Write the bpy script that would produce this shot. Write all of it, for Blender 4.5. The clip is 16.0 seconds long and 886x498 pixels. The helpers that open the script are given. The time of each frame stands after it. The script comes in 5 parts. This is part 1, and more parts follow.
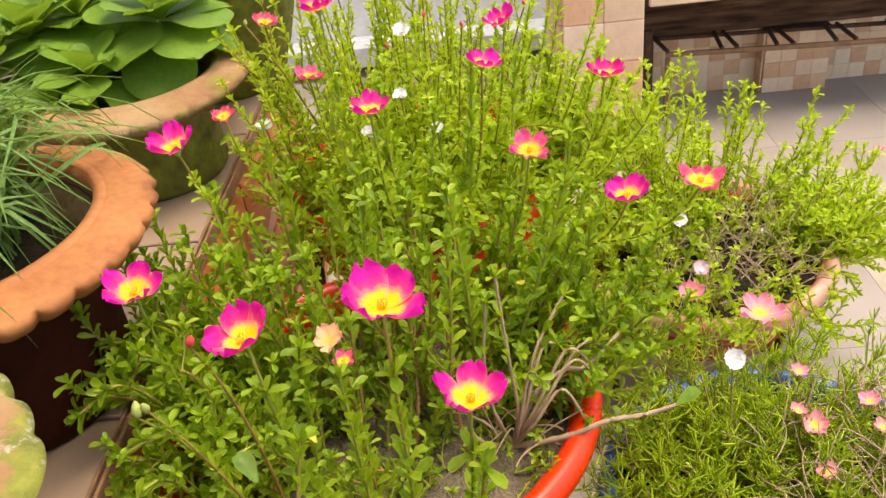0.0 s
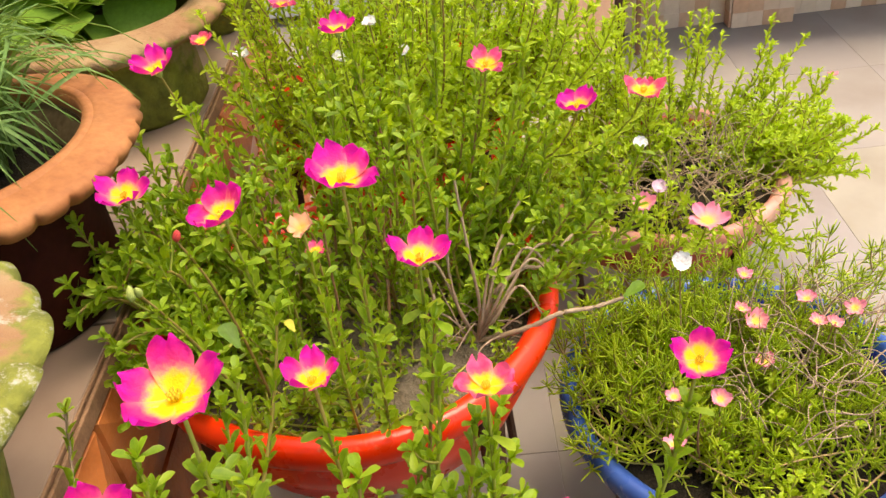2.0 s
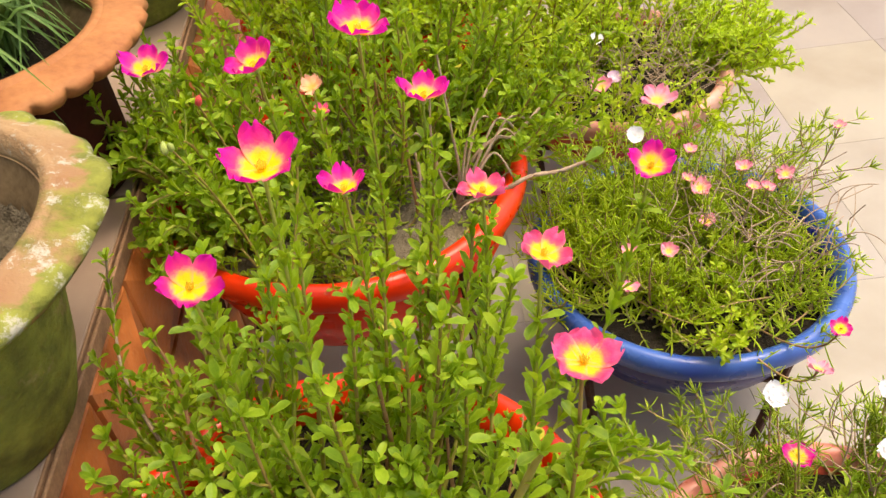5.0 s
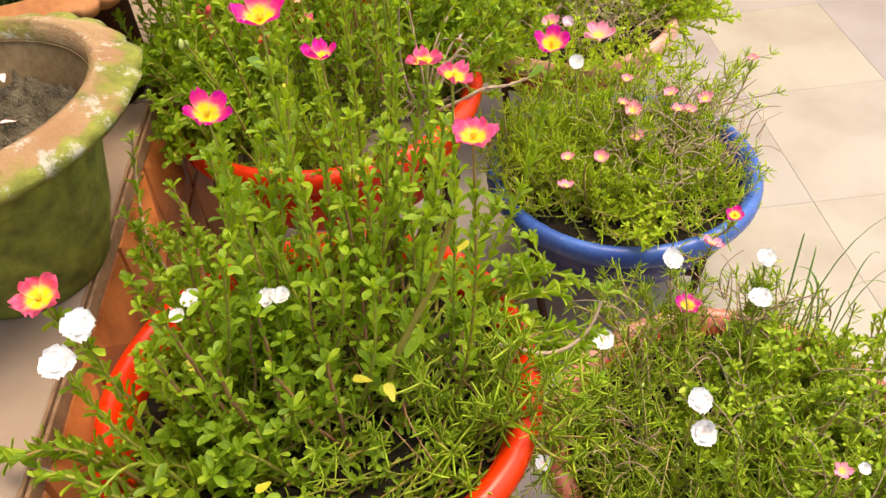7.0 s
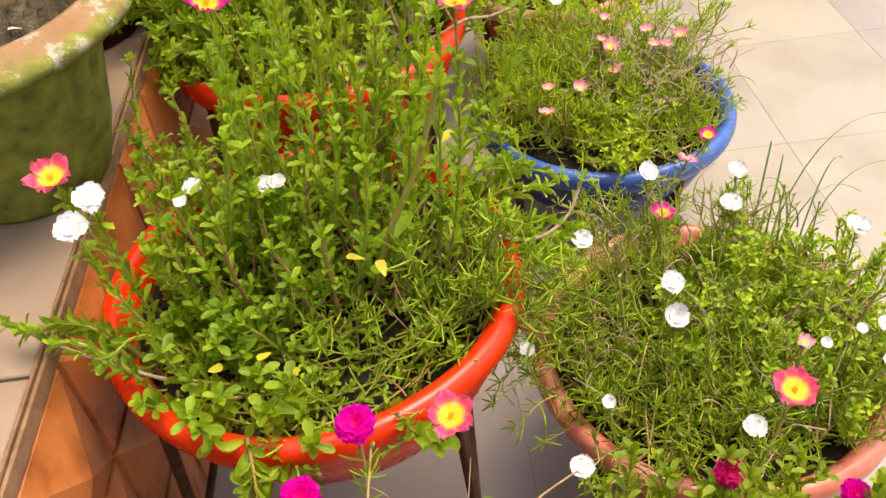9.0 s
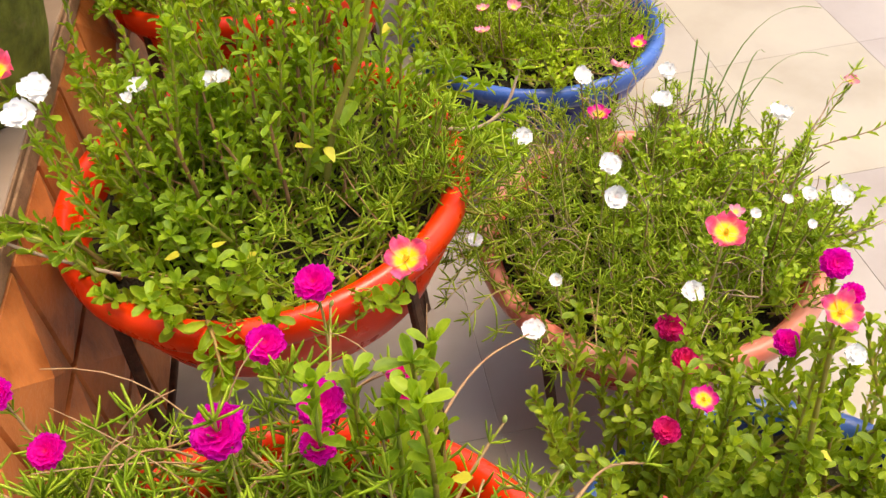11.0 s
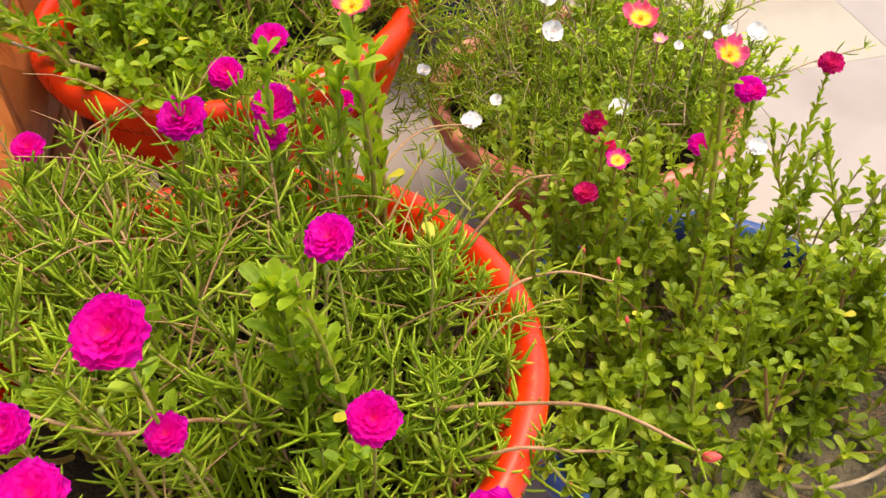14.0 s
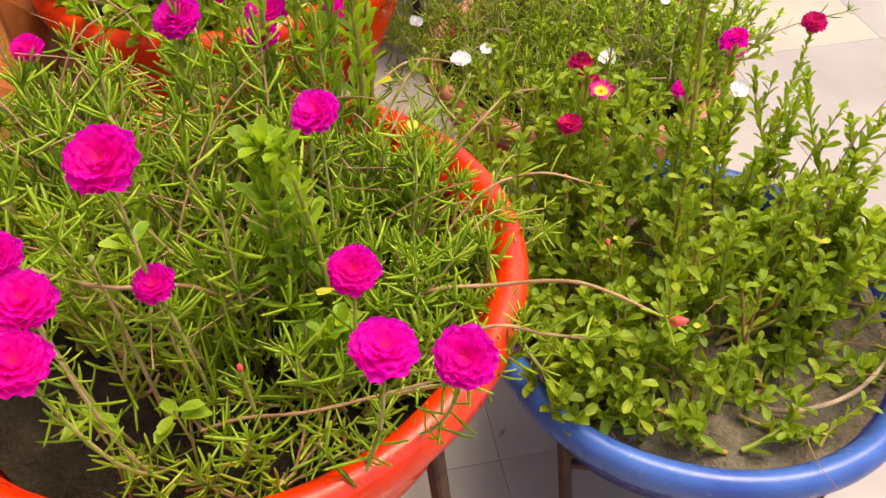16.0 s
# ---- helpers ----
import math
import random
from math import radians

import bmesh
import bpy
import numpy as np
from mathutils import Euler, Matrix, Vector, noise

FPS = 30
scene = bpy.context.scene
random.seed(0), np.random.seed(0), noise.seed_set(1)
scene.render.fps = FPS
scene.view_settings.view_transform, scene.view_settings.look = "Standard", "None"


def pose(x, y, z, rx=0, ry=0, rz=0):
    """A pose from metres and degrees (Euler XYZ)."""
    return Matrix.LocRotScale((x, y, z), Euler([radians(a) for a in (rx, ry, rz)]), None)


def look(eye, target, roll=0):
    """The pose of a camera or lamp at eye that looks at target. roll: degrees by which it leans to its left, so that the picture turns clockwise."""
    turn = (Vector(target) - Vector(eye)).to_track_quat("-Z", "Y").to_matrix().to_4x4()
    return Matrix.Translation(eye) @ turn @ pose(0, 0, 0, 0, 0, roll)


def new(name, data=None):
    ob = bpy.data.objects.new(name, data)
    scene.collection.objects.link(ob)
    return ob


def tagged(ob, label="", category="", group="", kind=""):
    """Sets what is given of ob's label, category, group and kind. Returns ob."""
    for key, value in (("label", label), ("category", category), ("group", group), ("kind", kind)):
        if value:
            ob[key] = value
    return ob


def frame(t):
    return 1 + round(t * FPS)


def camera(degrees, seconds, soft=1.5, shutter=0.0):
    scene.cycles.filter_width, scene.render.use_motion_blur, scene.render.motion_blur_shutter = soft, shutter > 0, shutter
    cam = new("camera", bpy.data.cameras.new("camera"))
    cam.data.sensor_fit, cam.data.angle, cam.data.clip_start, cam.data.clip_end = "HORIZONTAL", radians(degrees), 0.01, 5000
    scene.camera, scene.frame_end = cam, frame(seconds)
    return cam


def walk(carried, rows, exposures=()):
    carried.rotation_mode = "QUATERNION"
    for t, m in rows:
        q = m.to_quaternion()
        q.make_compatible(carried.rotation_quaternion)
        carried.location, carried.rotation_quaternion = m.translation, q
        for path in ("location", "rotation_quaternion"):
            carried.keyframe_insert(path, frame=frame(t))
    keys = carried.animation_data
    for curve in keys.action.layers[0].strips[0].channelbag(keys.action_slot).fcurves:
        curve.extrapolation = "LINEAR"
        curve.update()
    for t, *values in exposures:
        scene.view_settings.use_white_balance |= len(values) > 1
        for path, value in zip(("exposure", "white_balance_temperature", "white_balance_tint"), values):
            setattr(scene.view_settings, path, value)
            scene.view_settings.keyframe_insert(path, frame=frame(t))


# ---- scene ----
cam = camera(55.1, 16.0)
METRES, EYE, TILT, LEAN, TURN = 1.0, 1.0, -33.5, 6.0, 0.0
ROWS = [
    (0.0, 0.0, 0.0, 0.0, 0.0, 0.0, -0.0),
    (0.5, 0.0075, -0.0107, -0.0145, -0.0, -0.94, 0.2),
    (1.0, 0.0183, -0.0275, -0.0206, -0.16, -1.68, 0.56),
    (1.5, 0.0262, -0.0455, -0.0306, -0.51, -2.23, 0.9),
    (2.0, 0.0206, -0.0677, -0.0421, -0.84, -3.16, 1.07),
    (2.5, 0.0174, -0.0981, -0.0521, -1.22, -4.01, 1.23),
    (3.0, 0.0087, -0.1188, -0.0627, -1.75, -5.3, 1.45),
    (5.5, -0.0174, -0.2244, -0.1214, -4.3, -8.17, 2.12),
    (6.0, 0.0018, -0.2828, -0.1477, -4.34, -8.5, 1.9),
    (6.5, 0.0105, -0.3262, -0.1689, -4.35, -8.74, 1.54),
    (7.0, 0.0051, -0.3845, -0.1871, -4.32, -8.81, 1.41),
    (7.5, 0.011, -0.4162, -0.2129, -4.1, -8.76, 1.35),
    (8.0, 0.0108, -0.4237, -0.2362, -4.13, -8.87, 1.24),
    (10.5, -0.0173, -0.483, -0.3369, -8.52, -9.94, 4.38),
    (11.0, -0.0151, -0.4857, -0.3603, -9.47, -10.63, 4.49),
    (11.5, -0.0052, -0.4964, -0.3876, -9.96, -11.36, 4.35),
    (12.0, -0.0044, -0.5114, -0.409, -10.27, -11.7, 4.21),
    (12.5, -0.0106, -0.5195, -0.4383, -10.43, -11.75, 4.18),
    (13.0, -0.0235, -0.535, -0.4694, -10.81, -11.79, 4.03),
    (13.5, -0.0221, -0.5609, -0.4991, -11.12, -11.54, 3.79),
    (14.0, -0.0242, -0.5968, -0.5324, -11.42, -11.2, 3.39),
    (14.5, -0.027, -0.634, -0.5409, -11.49, -10.46, 2.82),
    (15.0, -0.0286, -0.6558, -0.5549, -11.4, -9.57, 2.41),
    (15.5, -0.0207, -0.6477, -0.5826, -11.39, -9.71, 2.27),
    (16.0, -0.0252, -0.6298, -0.6085, -11.45, -10.1, 2.44),
]
walk(cam, [(t, pose(0, 0, EYE, TILT, LEAN, TURN) @ pose(METRES * x, METRES * y, METRES * z, 90 + pitch, roll, yaw)) for t, x, y, z, yaw, pitch, roll in ROWS],
     [(0.0, 1.2, 7900, 12), (16.0, 1.2, 7900, 12)])

# ---- world, sun, exposure ----
world = bpy.data.worlds.new("overcast_sky")
world.use_nodes = True
scene.world = world
sky = world.node_tree.nodes.new("ShaderNodeTexSky")
sky.sky_type, sky.sun_disc = "NISHITA", False
sky.sun_elevation, sky.sun_rotation = radians(72), radians(81)
sky.air_density, sky.dust_density, sky.ozone_density = 1.0, 3.0, 1.0
background = world.node_tree.nodes["Background"]
background.inputs["Strength"].default_value = 0.172
world.node_tree.links.new(sky.outputs[0], background.inputs["Color"])
sun_data = bpy.data.lights.new("sun", "SUN")
sun_data.energy, sun_data.angle, sun_data.color = 1.6, radians(36), (1.0, 0.95, 0.86)
sun = new("sun", sun_data)
sun.matrix_world = look((1.3, 0.2, 4.2), (0, 0, 0))

rng = np.random.default_rng(7)


# ---- node helpers ----
def node(tree, kind, **values):
    n = tree.nodes.new(kind)
    for key, value in values.items():
        n.inputs[key].default_value = value
    return n


def ramp(tree, source, stops):
    r = tree.nodes.new("ShaderNodeValToRGB")
    while len(r.color_ramp.elements) < len(stops):
        r.color_ramp.elements.new(0.5)
    for e, (p, c) in zip(r.color_ramp.elements, stops):
        e.position, e.color = p, (*c, 1)
    tree.links.new(source, r.inputs[0])
    return r.outputs[0]


def noise_at(tree, scale, detail=4.0, vector=None, rough=0.55):
    n = node(tree, "ShaderNodeTexNoise", Scale=scale, Detail=detail, Roughness=rough)
    if vector is None:
        vector = tree.nodes.new("ShaderNodeTexCoord").outputs["Object"]
    tree.links.new(vector, n.inputs["Vector"])
    return n.outputs["Fac"]


def mix(tree, factor, a, b, blend="MIX"):
    m = tree.nodes.new("ShaderNodeMix")
    m.data_type, m.blend_type = "RGBA", blend
    for value, socket in ((factor, m.inputs[0]), (a, m.inputs[6]), (b, m.inputs[7])):
        if isinstance(value, (int, float)):
            socket.default_value = value
        elif isinstance(value, tuple):
            socket.default_value = (*value, 1)
        else:
            tree.links.new(value, socket)
    return m.outputs[2]


def material(name, rough=0.5, metal=0.0, spec=0.5, coat=0.0):
    m = bpy.data.materials.new(name)
    m.use_nodes = True
    b = m.node_tree.nodes["Principled BSDF"]
    b.inputs["Roughness"].default_value, b.inputs["Metallic"].default_value = rough, metal
    b.inputs["Specular IOR Level"].default_value, b.inputs["Coat Weight"].default_value = spec, coat
    return m, m.node_tree, b


def bump(tree, shader, height, strength, distance):
    b = node(tree, "ShaderNodeBump", Strength=strength, Distance=distance)
    tree.links.new(height, b.inputs["Height"])
    tree.links.new(b.outputs[0], shader.inputs["Normal"])


def generic(name, dark, light, scale, rough=0.6, spec=0.4, bump_by=0.3, bump_size=0.002, metal=0.0):
    """Two tones in large patches, a finer grain over them, and a little relief."""
    m, t, b = material(name, rough, metal, spec)
    big = noise_at(t, scale, 5)
    small = noise_at(t, scale * 9, 3)
    c = ramp(t, big, [(0.3, dark), (0.7, light)])
    c = mix(t, 0.25, c, ramp(t, small, [(0.3, tuple(0.55 * v for v in dark)), (0.7, tuple(min(1, 1.25 * v) for v in light))]))
    t.links.new(c, b.inputs["Base Color"])
    bump(t, b, small, bump_by, bump_size)
    return m, t, b


def leaf_material(name, tones, rough=0.4, translucent=0.35, glow=(0.35, 0.5, 0.05), margin=0.3):
    """Leaf skin: every leaf takes a tone of its own, a paler margin and midrib, and light comes partly through it."""
    m, t, b = material(name, rough + 0.06, 0.0, 0.24)
    geo = t.nodes.new("ShaderNodeNewGeometry")
    c = ramp(t, geo.outputs["Random Per Island"], [(i / (len(tones) - 1), c) for i, c in enumerate(tones)])
    mottle = noise_at(t, 220, 2)
    c = mix(t, 0.3, c, ramp(t, mottle, [(0.3, tuple(0.62 * v for v in tones[0])), (0.7, tuple(1.15 * v for v in tones[-1]))]))
    across = t.nodes.new("ShaderNodeAttribute")
    across.attribute_name = "across"
    away = t.nodes.new("ShaderNodeMath")
    away.operation = "ABSOLUTE"
    t.links.new(across.outputs["Fac"], away.inputs[0])
    pale = ramp(t, away.outputs[0], [(0.0, (0.5 * margin,) * 3), (0.14, (0, 0, 0)), (0.7, (0, 0, 0)), (1.0, (margin,) * 3)])
    c = mix(t, pale, c, tuple(min(0.7, 1.5 * v + 0.06) for v in tones[-1]))
    t.links.new(c, b.inputs["Base Color"])
    bump(t, b, mottle, 0.15, 0.001)
    tr = t.nodes.new("ShaderNodeBsdfTranslucent")
    t.links.new(mix(t, 0.6, c, glow), tr.inputs["Color"])
    ms = t.nodes.new("ShaderNodeMixShader")
    ms.inputs[0].default_value = translucent
    t.links.new(b.outputs[0], ms.inputs[1])
    t.links.new(tr.outputs[0], ms.inputs[2])
    t.links.new(ms.outputs[0], t.nodes["Material Output"].inputs["Surface"])
    return m


def petal_material(name, stops, rough=0.55, translucent=0.3, seam=None):
    """Petals coloured from the heart of the flower outwards."""
    m, t, b = material(name, rough, 0.0, 0.25)
    co = t.nodes.new("ShaderNodeTexCoord").outputs["Object"]
    flat = t.nodes.new("ShaderNodeVectorMath")
    flat.operation = "MULTIPLY"
    flat.inputs[1].default_value = (1, 1, 0)
    t.links.new(co, flat.inputs[0])
    length = t.nodes.new("ShaderNodeVectorMath")
    length.operation = "LENGTH"
    t.links.new(flat.outputs[0], length.inputs[0])
    wobble = t.nodes.new("ShaderNodeMath")
    wobble.operation = "MULTIPLY_ADD"
    t.links.new(noise_at(t, 5, 3), wobble.inputs[0])
    wobble.inputs[1].default_value = 0.24
    t.links.new(length.outputs["Value"], wobble.inputs[2])
    c = ramp(t, wobble.outputs[0], stops)
    if seam:
        side = t.nodes.new("ShaderNodeAttribute")
        side.attribute_name = "across"
        c = mix(t, ramp(t, side.outputs["Fac"], [(0.2, (0, 0, 0)), (0.8, (0.5, 0.5, 0.5))]), c, seam)
    info = t.nodes.new("ShaderNodeObjectInfo")
    hue = node(t, "ShaderNodeHueSaturation")
    turn = t.nodes.new("ShaderNodeMapRange")
    turn.inputs["To Min"].default_value, turn.inputs["To Max"].default_value = 0.49, 0.51
    t.links.new(info.outputs["Random"], turn.inputs["Value"])
    t.links.new(turn.outputs[0], hue.inputs["Hue"])
    t.links.new(c, hue.inputs["Color"])
    t.links.new(hue.outputs[0], b.inputs["Base Color"])
    bump(t, b, noise_at(t, 14, 2), 0.2, 0.01)
    tr = t.nodes.new("ShaderNodeBsdfTranslucent")
    t.links.new(hue.outputs[0], tr.inputs["Color"])
    ms = t.nodes.new("ShaderNodeMixShader")
    ms.inputs[0].default_value = translucent
    t.links.new(b.outputs[0], ms.inputs[1])
    t.links.new(tr.outputs[0], ms.inputs[2])
    t.links.new(ms.outputs[0], t.nodes["Material Output"].inputs["Surface"])
    return m


def plastic(name, dark, light, dust):
    """Shiny moulded plastic with faded patches, dust and dried splashes."""
    m, t, b = material(name, 0.35, 0.0, 0.4, 0.05)
    c = ramp(t, noise_at(t, 9, 4), [(0.3, dark), (0.7, light)])
    spots = ramp(t, noise_at(t, 70, 5, rough=0.7), [(0.62, (0, 0, 0)), (0.78, (1, 1, 1))])
    c = mix(t, spots, c, dust)
    t.links.new(c, b.inputs["Base Color"])
    t.links.new(ramp(t, noise_at(t, 30, 3), [(0.3, (0.2, 0.2, 0.2)), (0.75, (0.48, 0.48, 0.48))]), b.inputs["Roughness"])
    bump(t, b, noise_at(t, 60, 2), 0.12, 0.001)
    return m


def random_tone(name, tones, scale, rough, bump_by=0.4, bump_size=0.002, spec=0.4, contrast=0.55, dark=(0.62, 0.55, 0.48)):
    """Pieces that each take one of several tones, with stains across."""
    m, t, b = material(name, rough, 0.0, spec)
    info = t.nodes.new("ShaderNodeObjectInfo")
    c = ramp(t, info.outputs["Random"], [(i / (len(tones) - 1), c) for i, c in enumerate(tones)])
    stain = noise_at(t, scale, 6)
    c = mix(t, contrast, c, mix(t, 1.0, c, ramp(t, stain, [(0.3, dark), (0.55, (1, 1, 1)), (0.75, (1.18, 1.15, 1.1))]), "MULTIPLY"))
    t.links.new(c, b.inputs["Base Color"])
    grain = noise_at(t, scale * 10, 4)
    bump(t, b, grain, bump_by, bump_size)
    return m


# ---- materials ----
ORANGE = plastic("orange_plastic", (0.61, 0.02, 0.003), (0.75, 0.036, 0.005), (0.6, 0.16, 0.07))
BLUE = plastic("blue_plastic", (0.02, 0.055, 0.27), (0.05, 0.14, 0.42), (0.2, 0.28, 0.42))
# darker copy of the blue: shade below the rim is put into the colour
BLUE_SHADED = plastic("shaded_blue_plastic", (0.008, 0.012, 0.13), (0.018, 0.03, 0.22), (0.05, 0.07, 0.22))
FADED = plastic("faded_pink_plastic", (0.6, 0.085, 0.048), (0.68, 0.31, 0.23), (0.76, 0.52, 0.44))
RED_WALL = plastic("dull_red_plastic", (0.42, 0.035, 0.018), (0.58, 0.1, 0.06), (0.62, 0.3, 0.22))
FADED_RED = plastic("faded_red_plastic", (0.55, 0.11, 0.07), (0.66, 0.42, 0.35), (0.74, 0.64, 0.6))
CLAY, _t, _b = generic("terracotta", (0.26, 0.085, 0.024), (0.39, 0.162, 0.054), 13, 0.75, bump_by=0.4)
INNER_CLAY, _t, _b = generic("soil_stained_clay", (0.13, 0.085, 0.04), (0.27, 0.19, 0.1), 17, 0.85, spec=0.15)
# maroon clay taken near black; the deep shade under the rim is in it
SHADED_CLAY, _t, _b = generic("shaded_maroon_clay", (0.022, 0.004, 0.002), (0.05, 0.01, 0.005), 9, 0.75, spec=0.1)
SOIL, _t, _b = generic("potting_soil", (0.075, 0.058, 0.036), (0.2, 0.165, 0.115), 30, 0.95, spec=0.1, bump_by=0.9, bump_size=0.006)
# near-black soil: the shade between the stems is put into its colour
SOIL_SHADED, _t, _b = generic("shaded_soil", (0.014, 0.011, 0.006), (0.048, 0.038, 0.024), 40, 0.95, spec=0.15, bump_by=1.0, bump_size=0.008)
SOIL_CLOD, _t, _b = generic("crumbly_soil", (0.06, 0.048, 0.03), (0.2, 0.165, 0.11), 45, 0.95, spec=0.1, bump_by=1.0, bump_size=0.008)
IRON, _t, _b = generic("rusty_iron", (0.03, 0.016, 0.01), (0.12, 0.055, 0.03), 60, 0.75, bump_by=0.5, metal=0.3)
GROUT, _t, _b = generic("grout", (0.3, 0.27, 0.23), (0.42, 0.38, 0.33), 20, 0.9)
# dull tone for the added walls, so they bounce little light
DULL_PLASTER, _t, _b = generic("dull_plaster", (0.2, 0.17, 0.13), (0.32, 0.28, 0.22), 2, 0.85)
PLASTER, _t, _b = generic("white_plaster", (0.72, 0.73, 0.75), (0.8, 0.8, 0.8), 3, 0.8)
GREY_STONE, _t, _b = generic("grey_ledge", (0.5, 0.54, 0.57), (0.66, 0.68, 0.7), 6, 0.5)
RUST, _t, _b = generic("pale_rust", (0.14, 0.07, 0.035), (0.3, 0.17, 0.09), 40, 0.8)
# dark brown that carries the shade beneath the bench as colour
SHADE_STONE, _t, _b = generic("shade_toned_stone", (0.04, 0.022, 0.013), (0.11, 0.06, 0.038), 14, 0.85)
OLD_WOOD, _t, _b = material("dark_weathered_wood", 0.8, 0.0, 0.2)
_map = _t.nodes.new("ShaderNodeMapping")
_map.inputs["Scale"].default_value = (0.12, 1, 1)
_t.links.new(_t.nodes.new("ShaderNodeTexCoord").outputs["Object"], _map.inputs["Vector"])
_grain = noise_at(_t, 70, 6, _map.outputs[0])
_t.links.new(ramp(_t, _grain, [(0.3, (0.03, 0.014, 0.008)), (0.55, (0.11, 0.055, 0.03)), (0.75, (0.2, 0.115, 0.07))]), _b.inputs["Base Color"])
bump(_t, _b, _grain, 0.5, 0.003)
FLOOR_TILE = random_tone("floor_tile", [(0.29, 0.256, 0.24), (0.32, 0.287, 0.24), (0.3, 0.266, 0.25), (0.34, 0.307, 0.235)], 4, 0.32, 0.08, 0.001)
TOP_TILE = random_tone("platform_tile", [(0.23, 0.16, 0.115), (0.3, 0.22, 0.165)], 8, 0.45, 0.2, 0.001)
BROWN_TILE = random_tone("brown_clay_tile", [(0.4, 0.12, 0.032), (0.56, 0.2, 0.065), (0.47, 0.155, 0.045)], 17, 0.28, 0.3, 0.003, 0.5, 1.0, (0.4, 0.3, 0.22))
PILLAR_TILE = random_tone("pillar_stone_tile", [(0.84, 0.46, 0.28), (0.88, 0.7, 0.52), (0.85, 0.55, 0.37), (0.88, 0.73, 0.57)], 10, 0.6, 0.5, 0.004)
CHECK_TILE = random_tone("pale_check_tile", [(0.78, 0.58, 0.4), (0.82, 0.65, 0.47), (0.74, 0.53, 0.35)], 14, 0.5, 0.3, 0.001)
CHECK_DARK = random_tone("brown_check_tile", [(0.62, 0.36, 0.21), (0.7, 0.45, 0.28)], 22, 0.5, 0.3, 0.001)


def mossy_clay(name, height, amount, outer, lime_from=0.55):
    m, t, b = material(name, 0.85, 0.0, 0.25)
    clay = ramp(t, noise_at(t, 9, 5), [(0.3, (0.24, 0.115, 0.055)), (0.5, (0.31, 0.19, 0.095)), (0.7, (0.36, 0.26, 0.14))])
    co = t.nodes.new("ShaderNodeTexCoord").outputs["Object"]
    z = t.nodes.new("ShaderNodeSeparateXYZ")
    t.links.new(co, z.inputs[0])
    # moss grows thick on the wall of the pot, in patches on the rim
    grow = t.nodes.new("ShaderNodeMapRange")
    grow.inputs["From Min"].default_value, grow.inputs["From Max"].default_value = height - 0.05, height - 0.008
    grow.inputs["To Min"].default_value, grow.inputs["To Max"].default_value = 0.15 + amount, amount - 0.06
    t.links.new(z.outputs[2], grow.inputs[0])
    add = t.nodes.new("ShaderNodeMath")
    t.links.new(noise_at(t, 13, 6, rough=0.65), add.inputs[0])
    t.links.new(grow.outputs[0], add.inputs[1])
    cover = ramp(t, add.outputs[0], [(0.47, (0, 0, 0)), (0.6, (1, 1, 1))])
    moss = ramp(t, noise_at(t, 45, 4), [(0.3, (0.1, 0.1, 0.018)), (0.7, (0.24, 0.25, 0.04))])
    c = mix(t, cover, clay, moss)
    # brighter moss along the outer edge of the rim
    flat = t.nodes.new("ShaderNodeVectorMath")
    flat.operation = "MULTIPLY"
    flat.inputs[1].default_value = (1, 1, 0)
    t.links.new(co, flat.inputs[0])
    far = t.nodes.new("ShaderNodeVectorMath")
    far.operation = "LENGTH"
    t.links.new(flat.outputs[0], far.inputs[0])
    ring = t.nodes.new("ShaderNodeMapRange")
    ring.inputs["From Min"].default_value, ring.inputs["From Max"].default_value = outer - 0.026, outer
    ring.inputs["To Min"].default_value, ring.inputs["To Max"].default_value = -0.12, 0.18
    t.links.new(far.outputs["Value"], ring.inputs[0])
    edge = t.nodes.new("ShaderNodeMath")
    t.links.new(noise_at(t, 16, 5, rough=0.7), edge.inputs[0])
    t.links.new(ring.outputs[0], edge.inputs[1])
    fringe = ramp(t, edge.outputs[0], [(0.54, (0, 0, 0)), (0.62, (1, 1, 1))])
    c = mix(t, fringe, c, ramp(t, noise_at(t, 60, 4), [(0.3, (0.12, 0.13, 0.025)), (0.7, (0.25, 0.26, 0.045))]))
    lime = ramp(t, noise_at(t, 34, 8, rough=0.8), [(lime_from, (0, 0, 0)), (lime_from + 0.07, (1, 1, 1))])
    only_rim = t.nodes.new("ShaderNodeMapRange")
    only_rim.inputs["From Min"].default_value, only_rim.inputs["From Max"].default_value = height - 0.03, height - 0.012
    t.links.new(z.outputs[2], only_rim.inputs[0])
    flecks = t.nodes.new("ShaderNodeMath")
    flecks.operation = "MULTIPLY"
    t.links.new(lime, flecks.inputs[0])
    t.links.new(only_rim.outputs[0], flecks.inputs[1])
    c = mix(t, flecks.outputs[0], c, (0.38, 0.36, 0.28))
    t.links.new(c, b.inputs["Base Color"])
    bump(t, b, noise_at(t, 55, 6, rough=0.7), 0.8, 0.006)
    return m


MOSSY, MOSSY_LOW, MOSSY_BACK = mossy_clay("mossy_terracotta", 0.2, 0.06, 0.174), mossy_clay("mossy_low_terracotta", 0.142, -0.03, 0.18, 0.64), mossy_clay("mossy_back_terracotta", 0.22, 0.12, 0.19)
BROAD = leaf_material("purslane_leaf", [(0.06, 0.145, 0.01), (0.142, 0.285, 0.016), (0.23, 0.385, 0.022), (0.365, 0.48, 0.035)], translucent=0.42, glow=(0.53, 0.72, 0.015))
